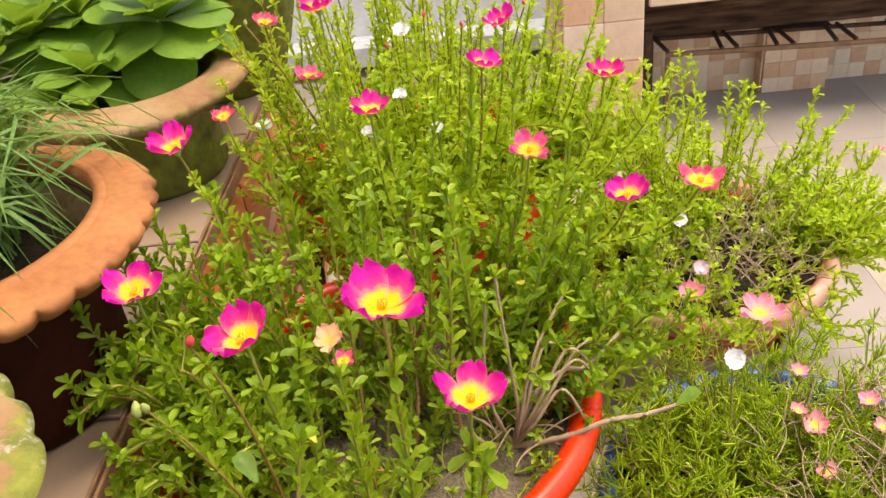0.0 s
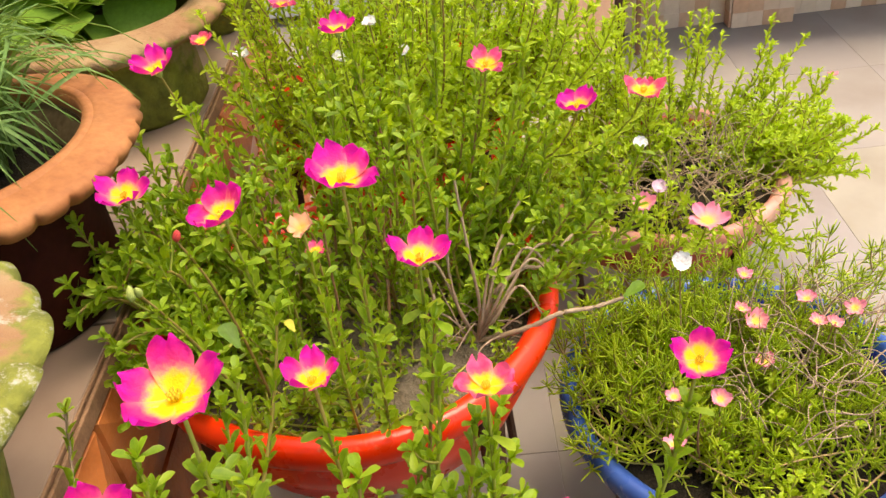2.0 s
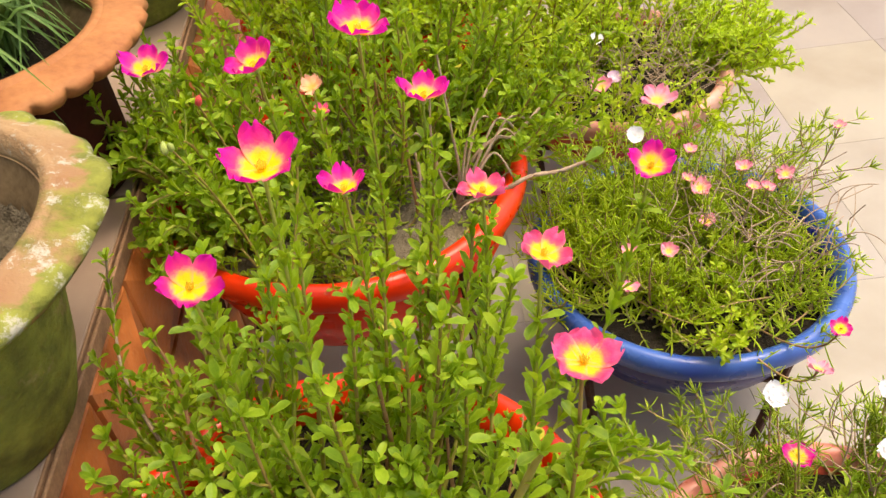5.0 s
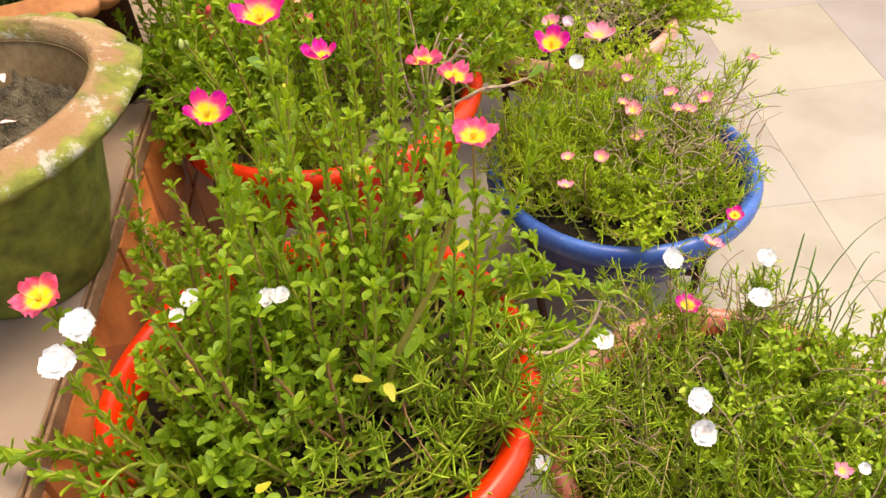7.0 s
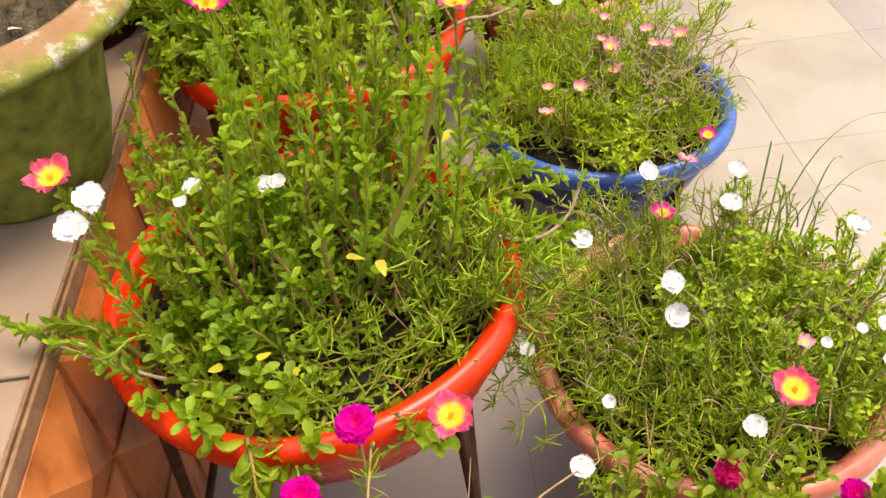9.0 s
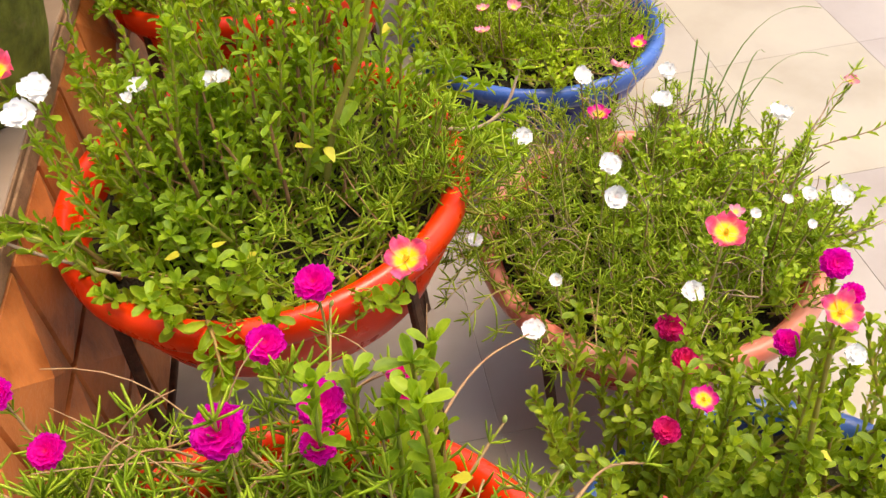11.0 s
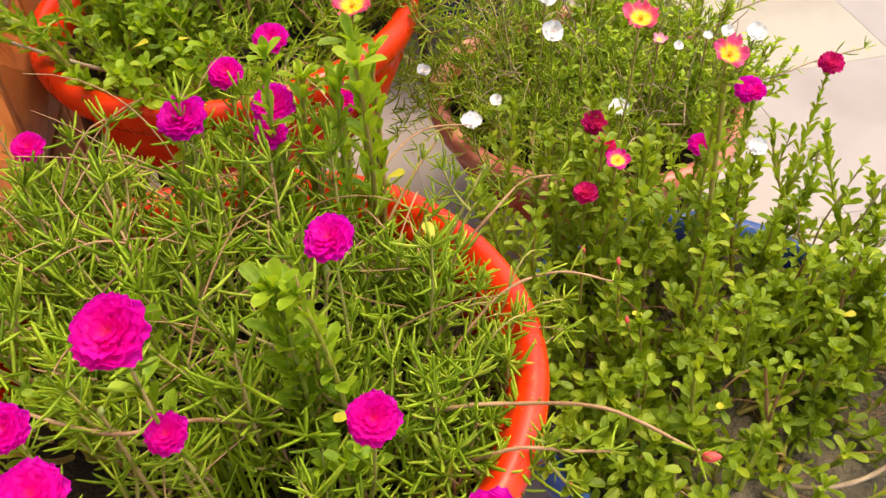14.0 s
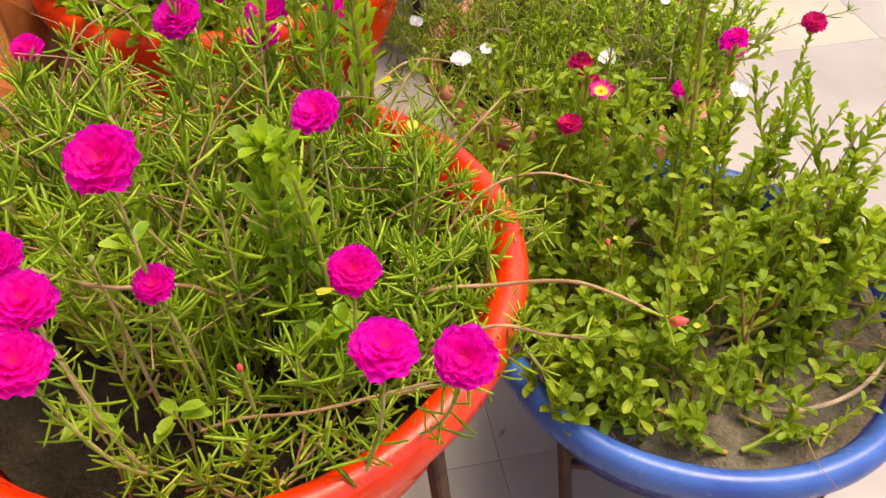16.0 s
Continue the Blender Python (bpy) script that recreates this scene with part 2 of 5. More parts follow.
DARK_BROAD = leaf_material("dark_purslane_leaf", [(0.055, 0.125, 0.008), (0.13, 0.235, 0.014), (0.215, 0.335, 0.02), (0.36, 0.43, 0.032)], translucent=0.42, glow=(0.52, 0.65, 0.02))
FINE = leaf_material("fine_purslane_leaf", [(0.2, 0.34, 0.018), (0.36, 0.54, 0.035), (0.54, 0.67, 0.07)], translucent=0.5, glow=(0.68, 0.82, 0.02))
NEEDLE = leaf_material("moss_rose_leaf", [(0.05, 0.12, 0.005), (0.19, 0.345, 0.014), (0.37, 0.53, 0.026), (0.56, 0.65, 0.085)], translucent=0.4, glow=(0.56, 0.73, 0.03), margin=0.0)
PALE_NEEDLE = leaf_material("pale_moss_rose_leaf", [(0.1, 0.21, 0.008), (0.28, 0.46, 0.015), (0.48, 0.62, 0.03), (0.66, 0.74, 0.09)], translucent=0.47, glow=(0.66, 0.8, 0.03), margin=0.0)
YELLOWED = leaf_material("yellowed_leaf", [(0.48, 0.44, 0.03), (0.56, 0.5, 0.06)], translucent=0.3, glow=(0.7, 0.6, 0.05))
FLESHY = leaf_material("fleshy_leaf", [(0.05, 0.13, 0.012), (0.11, 0.22, 0.022), (0.2, 0.34, 0.05)], 0.28, 0.3, (0.4, 0.6, 0.04), 0.2)
BLADE = leaf_material("grass_blade", [(0.035, 0.095, 0.016), (0.095, 0.2, 0.04), (0.22, 0.34, 0.1)], 0.4, 0.25, margin=0.0)
STEM, _t, _b = material("green_stem", 0.55, 0.0, 0.3)
_each = _t.nodes.new("ShaderNodeNewGeometry").outputs["Random Per Island"]
_t.links.new(mix(_t, 0.3, ramp(_t, _each, [(0.0, (0.17, 0.24, 0.02)), (0.4, (0.32, 0.34, 0.05)), (0.7, (0.33, 0.23, 0.06)), (1.0, (0.26, 0.12, 0.045))]), ramp(_t, noise_at(_t, 60, 4), [(0.3, (0.15, 0.15, 0.02)), (0.7, (0.4, 0.38, 0.1))])), _b.inputs["Base Color"])
TAN_STEM, _t, _b = material("tan_stem", 0.6, 0.0, 0.25)
_each = _t.nodes.new("ShaderNodeNewGeometry").outputs["Random Per Island"]
_t.links.new(mix(_t, 0.3, ramp(_t, _each, [(0.0, (0.26, 0.3, 0.04)), (0.4, (0.46, 0.4, 0.12)), (0.75, (0.45, 0.27, 0.13)), (1.0, (0.32, 0.15, 0.08))]), ramp(_t, noise_at(_t, 60, 4), [(0.3, (0.22, 0.17, 0.06)), (0.7, (0.5, 0.42, 0.2))])), _b.inputs["Base Color"])
WOODY, _t, _b = generic("woody_stem", (0.25, 0.16, 0.1), (0.46, 0.34, 0.23), 70, 0.75, bump_by=0.5)
RED_STEM, _t, _b = generic("reddish_stem", (0.22, 0.09, 0.04), (0.36, 0.19, 0.09), 60, 0.6)
PINK = petal_material("pink_petal", [(0.53, (0.95, 0.66, 0.02)), (0.6, (0.95, 0.5, 0.12)), (0.66, (0.9, 0.24, 0.22)), (0.74, (0.86, 0.05, 0.25)), (0.92, (0.8, 0.012, 0.31)), (1.0, (0.76, 0.01, 0.38))], translucent=0.4, seam=(0.93, 0.36, 0.3))
CORAL = petal_material("coral_petal", [(0.54, (0.95, 0.56, 0.02)), (0.62, (0.92, 0.36, 0.08)), (0.7, (0.86, 0.12, 0.14)), (0.84, (0.8, 0.05, 0.17)), (1.0, (0.8, 0.12, 0.27))], seam=(0.92, 0.4, 0.26))
MAGENTA = petal_material("magenta_petal", [(0.1, (0.86, 0.02, 0.16)), (0.3, (0.88, 0.004, 0.42)), (1.0, (0.88, 0.006, 0.6))], translucent=0.6)
CRIMSON = petal_material("crimson_petal", [(0.2, (0.6, 0.01, 0.08)), (1.0, (0.72, 0.015, 0.2))])
WHITE = petal_material("white_petal", [(0.14, (0.8, 0.55, 0.5)), (0.45, (0.76, 0.75, 0.74)), (1.0, (0.8, 0.8, 0.8))], translucent=0.2)
PEACH = petal_material("peach_petal", [(0.36, (0.95, 0.6, 0.1)), (0.52, (0.92, 0.44, 0.3)), (0.75, (0.88, 0.3, 0.38)), (1.0, (0.88, 0.3, 0.42))])
CREAM = petal_material("cream_petal", [(0.3, (0.9, 0.5, 0.1)), (0.6, (0.9, 0.5, 0.22)), (1.0, (0.86, 0.46, 0.28))])
LILAC = petal_material("lilac_petal", [(0.3, (0.8, 0.7, 0.75)), (1.0, (0.78, 0.5, 0.68))])
STAMEN, _t, _b = generic("yellow_stamens", (0.98, 0.76, 0.04), (1.0, 0.86, 0.12), 300, 0.6)
BUD_RED, _t, _b = generic("red_bud", (0.7, 0.03, 0.04), (0.8, 0.12, 0.1), 200, 0.5)
BUD_GREEN, _t, _b = generic("green_bud", (0.25, 0.33, 0.06), (0.42, 0.48, 0.14), 200, 0.5)


# ---- mesh helpers ----
def mesh_of(name, verts, faces, mat, smooth=True, across=None):
    me = bpy.data.meshes.new(name)
    me.from_pydata(verts, [], faces)
    if across is not None:
        me.attributes.new("across", "FLOAT", "POINT").data.foreach_set("value", across)
    me.materials.append(mat)
    if smooth:
        me.polygons.foreach_set("use_smooth", [True] * len(me.polygons))
    me.update()
    return me


def part(name, data, parent, label="", at=None, kind=""):
    ob = new(name, data)
    ob.parent = parent
    if at is not None:
        ob.matrix_basis = at
    return tagged(ob, label=label, kind=kind)


def from_bmesh(name, bm, mat, smooth=False):
    me = bpy.data.meshes.new(name)
    bm.to_mesh(me)
    bm.free()
    me.materials.append(mat)
    if smooth:
        me.polygons.foreach_set("use_smooth", [True] * len(me.polygons))
    return me


def empty(name, at, label, category, group="", kind=""):
    ob = new(name)
    ob.matrix_basis = at
    ob.empty_display_size = 0.05
    return tagged(ob, label, category, group, kind)


def block(name, size, mat, bevel=0.003, lift=0.0):
    """A box with softened edges, its base at the origin."""
    bm = bmesh.new()
    bmesh.ops.create_cube(bm, size=1)
    for v in bm.verts:
        v.co = Vector((v.co.x * size[0], v.co.y * size[1], (v.co.z + 0.5) * size[2] + lift))
    if bevel:
        bmesh.ops.bevel(bm, geom=bm.edges[:], offset=bevel, segments=1, affect="EDGES")
    return from_bmesh(name, bm, mat)


def lathe(name, profile, mat, steps=64, wave=None):
    """A turned body; wave(angle, k) shifts radius and height of the profile's k-th point."""
    verts, faces, n = [], [], len(profile)
    for i in range(steps):
        a = 2 * math.pi * i / steps
        for k, (r, z) in enumerate(profile):
            dr, dz = wave(a, k) if wave else (0, 0)
            verts.append(((r + dr) * math.cos(a), (r + dr) * math.sin(a), z + dz))
    for i in range(steps):
        j = (i + 1) % steps
        for k in range(n - 1):
            faces.append((i * n + k, j * n + k, j * n + k + 1, i * n + k + 1))
    return mesh_of(name, verts, faces, mat)


class Growth:
    """Collects leaves and stems as arrays, to become one mesh each."""

    def __init__(self):
        self.v, self.f, self.across, self.count = [], [], [], 0

    def add(self, verts, faces):
        self.v.append(verts.reshape(-1, 3))
        self.across.append(np.full(len(self.v[-1]), 0.4))
        self.f.extend((np.asarray(faces) + self.count).tolist())
        self.count += len(self.v[-1])

    def tube(self, path, radii, sides=5):
        path = np.asarray(path, float)
        tangent = np.gradient(path, axis=0)
        tangent /= np.linalg.norm(tangent, axis=1)[:, None] + 1e-9
        ref = np.array([1.0, 0.13, 0.07])
        a = np.cross(tangent, ref)
        a /= np.linalg.norm(a, axis=1)[:, None] + 1e-9
        b = np.cross(tangent, a)
        ang = np.arange(sides) * 2 * np.pi / sides
        ring = a[:, None] * np.cos(ang)[None, :, None] + b[:, None] * np.sin(ang)[None, :, None]
        verts = path[:, None] + ring * np.asarray(radii)[:, None, None]
        n = len(path)
        faces = [(i * sides + j, i * sides + (j + 1) % sides, (i + 1) * sides + (j + 1) % sides, (i + 1) * sides + j) for i in range(n - 1) for j in range(sides)]
        self.add(verts, faces)

    def leaves(self, shape, faces, at, along, up, length, width):
        at, along, up = (np.asarray(q, float) for q in (at, along, up))
        along = along / (np.linalg.norm(along, axis=1)[:, None] + 1e-9)
        side = np.cross(along, up)
        side /= np.linalg.norm(side, axis=1)[:, None] + 1e-9
        up = np.cross(side, along)
        L, Wd = np.asarray(length)[:, None, None], np.asarray(width)[:, None, None]
        verts = at[:, None] + side[:, None] * shape[None, :, 0:1] * Wd + along[:, None] * shape[None, :, 1:2] * L + up[:, None] * shape[None, :, 2:3] * L
        n, k = len(at), len(shape)
        base = np.arange(n) * k
        for size in (3, 4):
            fs = np.array([f for f in faces if len(f) == size])
            if len(fs):
                self.f.extend((fs[None] + base[:, None, None] + self.count).reshape(-1, size).tolist())
        self.v.append(verts.reshape(-1, 3))
        self.across.append(np.tile(np.sign(shape[:, 0]), n))
        self.count += n * k

    def mesh(self, name, mat):
        return mesh_of(name, np.concatenate(self.v), self.f, mat, True, np.concatenate(self.across).astype(np.float32))


def leaf_shape(widths, fold, droop, stations=None):
    """A leaf one long and one wide: stations from stalk to tip, folded along the midrib."""
    n = len(widths)
    pts, faces = [], []
    for i, w in enumerate(widths):
        u = stations[i] if stations else i / (n - 1)
        z = droop * u * u
        for s in (-1, 0, 1):
            pts.append((s * w / 2, u, z + (fold * w if s else 0)))
    for i in range(n - 1):
        for j in (0, 1):
            faces.append((3 * i + j, 3 * i + j + 1, 3 * i + j + 4, 3 * i + j + 3))
    return np.array(pts), faces


OVAL, OVAL_F = leaf_shape((0.2, 0.62, 1.0, 0.84, 0.25), 0.12, -0.08, (0, 0.32, 0.66, 0.88, 1.0))
SLIM, SLIM_F = leaf_shape((0.25, 0.9, 0.9, 0.2), 0.16, -0.1, (0, 0.42, 0.8, 1.0))
SPIKE = np.array([(x * w, y, z + 0.9 * w * h) for y, w, z in ((0, 0.35, 0), (0.55, 0.5, 0.05), (0.9, 0.36, 0.15)) for x, h in ((-1, 0), (1, 0), (0, 0.14))] + [(0.05, 1, 0.2)])
SPIKE_F = [(3 * k + i, 3 * k + (i + 1) % 3, 3 * k + 3 + (i + 1) % 3, 3 * k + 3 + i) for k in (0, 1) for i in range(3)] + [(6, 7, 9), (7, 8, 9), (8, 6, 9)]


def bend(a, b, rise, n=8, wander=0.0, out=0.35):
    """A curved way from a to b that leaves a steeply (rise) and wanders a little."""
    a, b = np.asarray(a, float), np.asarray(b, float)
    mid = a + (b - a) * np.array([out, out, 0.0]) + np.array([0, 0, (b[2] - a[2]) * rise])
    mid = mid + rng.normal(0, wander, 3) if wander else mid
    s = np.linspace(0, 1, n)[:, None]
    return (1 - s) ** 2 * a + 2 * s * (1 - s) * mid + s * s * b


def rosette(growth, path, count, length, width, shape=OVAL, faces=OVAL_F, wild=0.12):
    """The open whorl of leaves that ends a shoot."""
    t = path[-1] - path[-2]
    t = t / (np.linalg.norm(t) + 1e-9) + np.array([0, 0, 0.8])
    t /= np.linalg.norm(t)
    s = np.cross(t, (0.31, 0.9, 0.1))
    s /= np.linalg.norm(s)
    f = np.cross(t, s)
    turn = np.arange(count) * 2.4 + rng.uniform(0, 6) + rng.normal(0, wild, count)
    lift = np.linspace(0.2, 1.15, count) + rng.normal(0, wild, count)
    out = s * np.cos(turn)[:, None] + f * np.sin(turn)[:, None]
    along = out * np.cos(lift)[:, None] + t * np.sin(lift)[:, None]
    up = t * np.cos(lift)[:, None] - out * np.sin(lift)[:, None]
    k = np.linspace(1.1, 0.62, count) * rng.uniform(0.9, 1.15, count)
    growth.leaves(shape, faces, np.tile(path[-1], (count, 1)), along, up, length * k, width * k)


def dress(growth, path, species, start=0.25, size=1.0, dense=1.0):
    """Sets leaves round a stem."""
    path = np.asarray(path)
    step = np.linalg.norm(np.diff(path, axis=0), axis=1)
    dist = np.concatenate([[0], np.cumsum(step)])
    total = dist[-1]
    gap = {"broad": 0.0044, "fine": 0.0043, "needle": 0.0054}[species] / dense
    n = max(4, int(total * (1 - start) / gap))
    s = start + (1 - start) * np.linspace(0, 1, n) ** 0.85
    s = np.clip(s + rng.normal(0, 0.01, n), 0, 1)
    at = np.stack([np.interp(s * total, dist, path[:, i]) for i in range(3)], 1)
    ahead = np.stack([np.interp(np.minimum(s * total + 0.004, total), dist, path[:, i]) for i in range(3)], 1)
    behind = np.stack([np.interp(s * total - 0.004, dist, path[:, i]) for i in range(3)], 1)
    tangent = ahead - behind
    tangent /= np.linalg.norm(tangent, axis=1)[:, None] + 1e-9
    turn = np.arange(n) * 2.4 + rng.uniform(0, 6) + rng.normal(0, 0.3, n)
    ref = np.tile(np.array([0.31, 0.9, 0.1]), (n, 1))
    a = np.cross(tangent, ref)
    a /= np.linalg.norm(a, axis=1)[:, None] + 1e-9
    b = np.cross(tangent, a)
    out = a * np.cos(turn)[:, None] + b * np.sin(turn)[:, None]
    tip = np.clip((s - 0.8) / 0.2, 0, 1)
    lift = {"broad": 0.98, "fine": 0.85, "needle": 0.5}[species] + 0.35 * tip + rng.normal(0, 0.4 if species == "needle" else 0.22, n)
    along = out * np.cos(lift)[:, None] + tangent * np.sin(lift)[:, None] + np.array([0, 0, 0.12])
    up = tangent * np.cos(lift)[:, None] - out * np.sin(lift)[:, None]
    grow = (1 - 0.2 * tip) * rng.uniform(0.7, 1.2, n) * size
    if species == "broad":
        growth.leaves(OVAL, OVAL_F, at, along, up, 0.0172 * grow, 0.0066 * grow)
        rosette(growth, path, 5, 0.0142 * size, 0.006 * size)
    elif species == "fine":
        growth.leaves(SLIM, SLIM_F, at, along, up, 0.0138 * grow, 0.0054 * grow)
        rosette(growth, path, 5, 0.0105 * size, 0.0045 * size)
    else:
        growth.leaves(SPIKE, SPIKE_F, at, along, up, 0.022 * grow * rng.uniform(0.45, 1.25, n), 0.0019 * grow)
        rosette(growth, path, 7, 0.017 * size, 0.0019 * size, SPIKE, SPIKE_F, 0.4)


def clump(leaves, stems, species, count, base, base_r, tip, tip_r, low, high, start=0.2, size=1.0, shoots=1, dense=1.0, rise=0.36):
    """A stand of stems from a patch of soil to a patch of air."""
    for _ in range(count):
        a, r = rng.uniform(0, 2 * np.pi), math.sqrt(rng.uniform(0, 1))
        b = (base[0] + base_r * r * math.cos(a), base[1] + base_r * r * math.sin(a), base[2])
        a2, r2 = a + rng.normal(0, 0.7), min(1.0, r * rng.uniform(0.7, 1.3))
        z = rng.uniform(low, high) - 0.25 * (high - low) * r2
        e = (tip[0] + tip_r * r2 * math.cos(a2), tip[1] + tip_r * r2 * math.sin(a2), z)
        path = bend(b, e, rise, 9, 0.008, 0.72 if rise < 0.6 else 0.35)
        k = np.linspace(1, 0.45, 9)
        stems.tube(path, {"broad": 0.0023, "fine": 0.0017, "needle": 0.0013}[species] * k * size, 5)
        dress(leaves, path, species, start, size, dense)
        for _s in range(shoots):
            i = rng.integers(3, 7)
            o = path[i]
            d = rng.normal(0, 1, 3) * np.array([1, 1, 0.2])
            d /= np.linalg.norm(d)
            length = rng.uniform(0.025, 0.06)
            e2 = o + d * length * 0.45 + np.array([0, 0, length * rng.uniform(0.5, 1.0)])
            twig = bend(o, e2, 0.35, 5, 0.0, 0.7)
            stems.tube(twig, 0.0012 * np.linspace(1, 0.5, 5) * size, 4)
            dress(leaves, twig, species, 0.1, size * 0.85, dense)


# ---- flowers ----
def petal_ring(verts, faces, count, length, width, cup, lift, phase, notch=0.1, ruffle=0.03, nu=7, nv=7, seam=None):
    seam = [] if seam is None else seam
    for p in range(count):
        turn = phase + 2 * math.pi * p / count + rng.normal(0, 0.05)
        cup_p, length_p = cup + rng.normal(0, 0.05 + 0.16 * cup), length * rng.uniform(0.9, 1.06)
        base, wave = len(verts), rng.uniform(0, 6)
        c, s = math.cos(turn), math.sin(turn)
        for i in range(nu):
            u = math.sin(math.pi / 2 * (i / (nu - 1)) ** 0.9)
            w = width * (0.22 + 0.78 * math.sin(min(1.0, u * 1.15) * math.pi * 0.6)) * (1 if u < 0.74 else max(0.22, 1 - ((u - 0.74) / 0.28) ** 2) ** 0.5)
            for j in range(nv):
                v = j / (nv - 1) * 2 - 1
                reach = length_p * u * (1 - notch * u ** 3 * math.exp(-(v / 0.3) ** 2) - 0.14 * u * v ** 4)
                x = reach * (1 - 0.12 * cup_p)
                z = lift + length_p * cup_p * u ** 1.7 * (1 - 0.1 * v * v) + 0.2 * width * v * v * u + ruffle * u * u * math.sin(5 * v + wave)
                y = v * w / 2
                verts.append((c * x - s * y, s * x + c * y, z))
                seam.append(abs(v) ** 2.5 * min(1.0, 1.5 * (1 - u)))
        for i in range(nu - 1):
            for j in range(nv - 1):
                q = base + i * nv + j
                faces.append((q, q + 1, q + nv + 1, q + nv))


def calyx(verts, faces):
    base, n = len(verts), 8
    for r, z in ((0.03, -0.3), (0.14, -0.16), (0.2, 0.02)):
        for i in range(n):
            a = 2 * math.pi * i / n
            verts.append((r * math.cos(a), r * math.sin(a), z))
    for k in range(2):
        for i in range(n):
            faces.append((base + k * n + i, base + k * n + (i + 1) % n, base + (k + 1) * n + (i + 1) % n, base + (k + 1) * n + i))


def flower_mesh(kind, mat, slim=1.0):
    verts, faces, seam = [], [], []
    if kind == "single":
        petal_ring(verts, faces, 5, 1.1, 1.08 * slim, 0.54, 0.0, rng.uniform(0, 6), 0.1, 0.1, 12, 10, seam)
    elif kind == "shallow":
        petal_ring(verts, faces, 5, 1.06, 1.05 * slim, 0.36, 0.0, rng.uniform(0, 6), 0.1, 0.12, 12, 10, seam)
    elif kind == "double":
        for q, (count, length, width, cup) in enumerate(((9, 1.02, 0.9, 0.0), (9, 0.98, 0.85, 0.1), (8, 0.92, 0.8, 0.2), (8, 0.8, 0.7, 0.33), (7, 0.6, 0.56, 0.5), (5, 0.36, 0.4, 0.8))):
            petal_ring(verts, faces, count, length, width, cup, 0.035 * q, q * 0.37, 0.1, 0.075, 6, 6, seam)
    else:
        for q, (count, length, width, cup) in enumerate(((5, 1.12, 1.2, 0.24), (3, 0.7, 0.75, 0.5))):
            petal_ring(verts, faces, count, length, width, cup, 0.04 * q, q * 0.5, 0.16, 0.09, 5, 5, seam)
    return mesh_of("petals", verts, faces, mat, True, seam)


def stamen_mesh():
    g = Growth()
    for i in range(13):
        a, r = i * 2.4, 0.04 * math.sqrt(i)
        top = np.array([r * math.cos(a), r * math.sin(a), 0.17 - 0.2 * r])
        g.tube([top * (0.5, 0.5, 0.0), top, top + (0, 0, 0.03), top + (0, 0, 0.07)], [0.014, 0.014, 0.036, 0.02], 4)
    return g.mesh("flower_center", STAMEN)


def calyx_mesh():
    verts, faces = [], []
    calyx(verts, faces)
    return mesh_of("calyx", verts, faces, BUD_GREEN)


def bud_mesh(mat):
    return lathe("bud", [(0.0, -0.6), (0.3, -0.45), (0.46, -0.05), (0.4, 0.4), (0.2, 0.8), (0.0, 1.0)], mat, 8)


BLOOMS = {k: [flower_mesh(shape, mat, slim) for slim in (0.9, 0.83, 0.76)] for k, shape, mat in (
    ("s", "single", PINK), ("f", "shallow", CORAL), ("p", "shallow", CREAM), ("m", "double", MAGENTA), ("r", "double", CRIMSON),
    ("w", "small", WHITE), ("q", "shallow", PEACH), ("k", "shallow", PINK), ("v", "small", LILAC))}
BLOOM_LABEL = {"s": "magenta-pink single flower with a yellow heart", "f": "fading coral-pink flower with a yellow heart", "p": "wilting cream flower",
               "m": "ruffled magenta double flower", "r": "ruffled crimson double flower", "w": "small white double flower",
               "q": "small peach-pink flower", "k": "small pink flower with a yellow heart", "v": "small lilac-white flower"}
STAMENS, CALYX, BUD_R, BUD_G = stamen_mesh(), calyx_mesh(), bud_mesh(BUD_RED), bud_mesh(BUD_GREEN)


def bloom(plant, kind, at, radius, stems, leaves, root, species, size=1.0):
    """A flower on its own stalk."""
    at = np.array(at)
    tilt = 5 if kind in "sfkpq" else 24
    m = pose(*at, tilt + rng.normal(0, 8), rng.normal(0, 9), rng.uniform(-12, 12)) @ pose(0, 0, 0, 0, 0, rng.uniform(0, 360)) @ Matrix.Scale(radius, 4)
    flower = part("flower", BLOOMS[kind][int(rng.integers(3))], plant, BLOOM_LABEL[kind], plant.matrix_basis.inverted() @ m)
    if kind in "sfk":
        part("flower_center", STAMENS, flower, "yellow cluster of stamens")
    part("calyx", CALYX, flower, "green calyx")
    end = np.array((m @ Vector((0, 0, -0.25)))[:])
    path = bend(root, end, 0.3, 12, 0.006, 0.85)
    stems.tube(path, np.linspace(0.0015, 0.001, 12) * size, 5)
    dress(leaves, path[:11], species, 0.15, size * 0.95, 1.15)


def smooth_way(points, n=8):
    """A curve through the given points."""
    p = np.array([points[0], *points, points[-1]], float)
    out = []
    for i in range(1, len(p) - 2):
        for s in np.linspace(0, 1, n, endpoint=False):
            out.append(0.5 * (2 * p[i] + (p[i + 1] - p[i - 1]) * s + (2 * p[i - 1] - 5 * p[i] + 4 * p[i + 1] - p[i + 2]) * s * s + (3 * p[i] - p[i - 1] - 3 * p[i + 1] + p[i + 2]) * s ** 3))
    return np.array(out + [p[-2]])


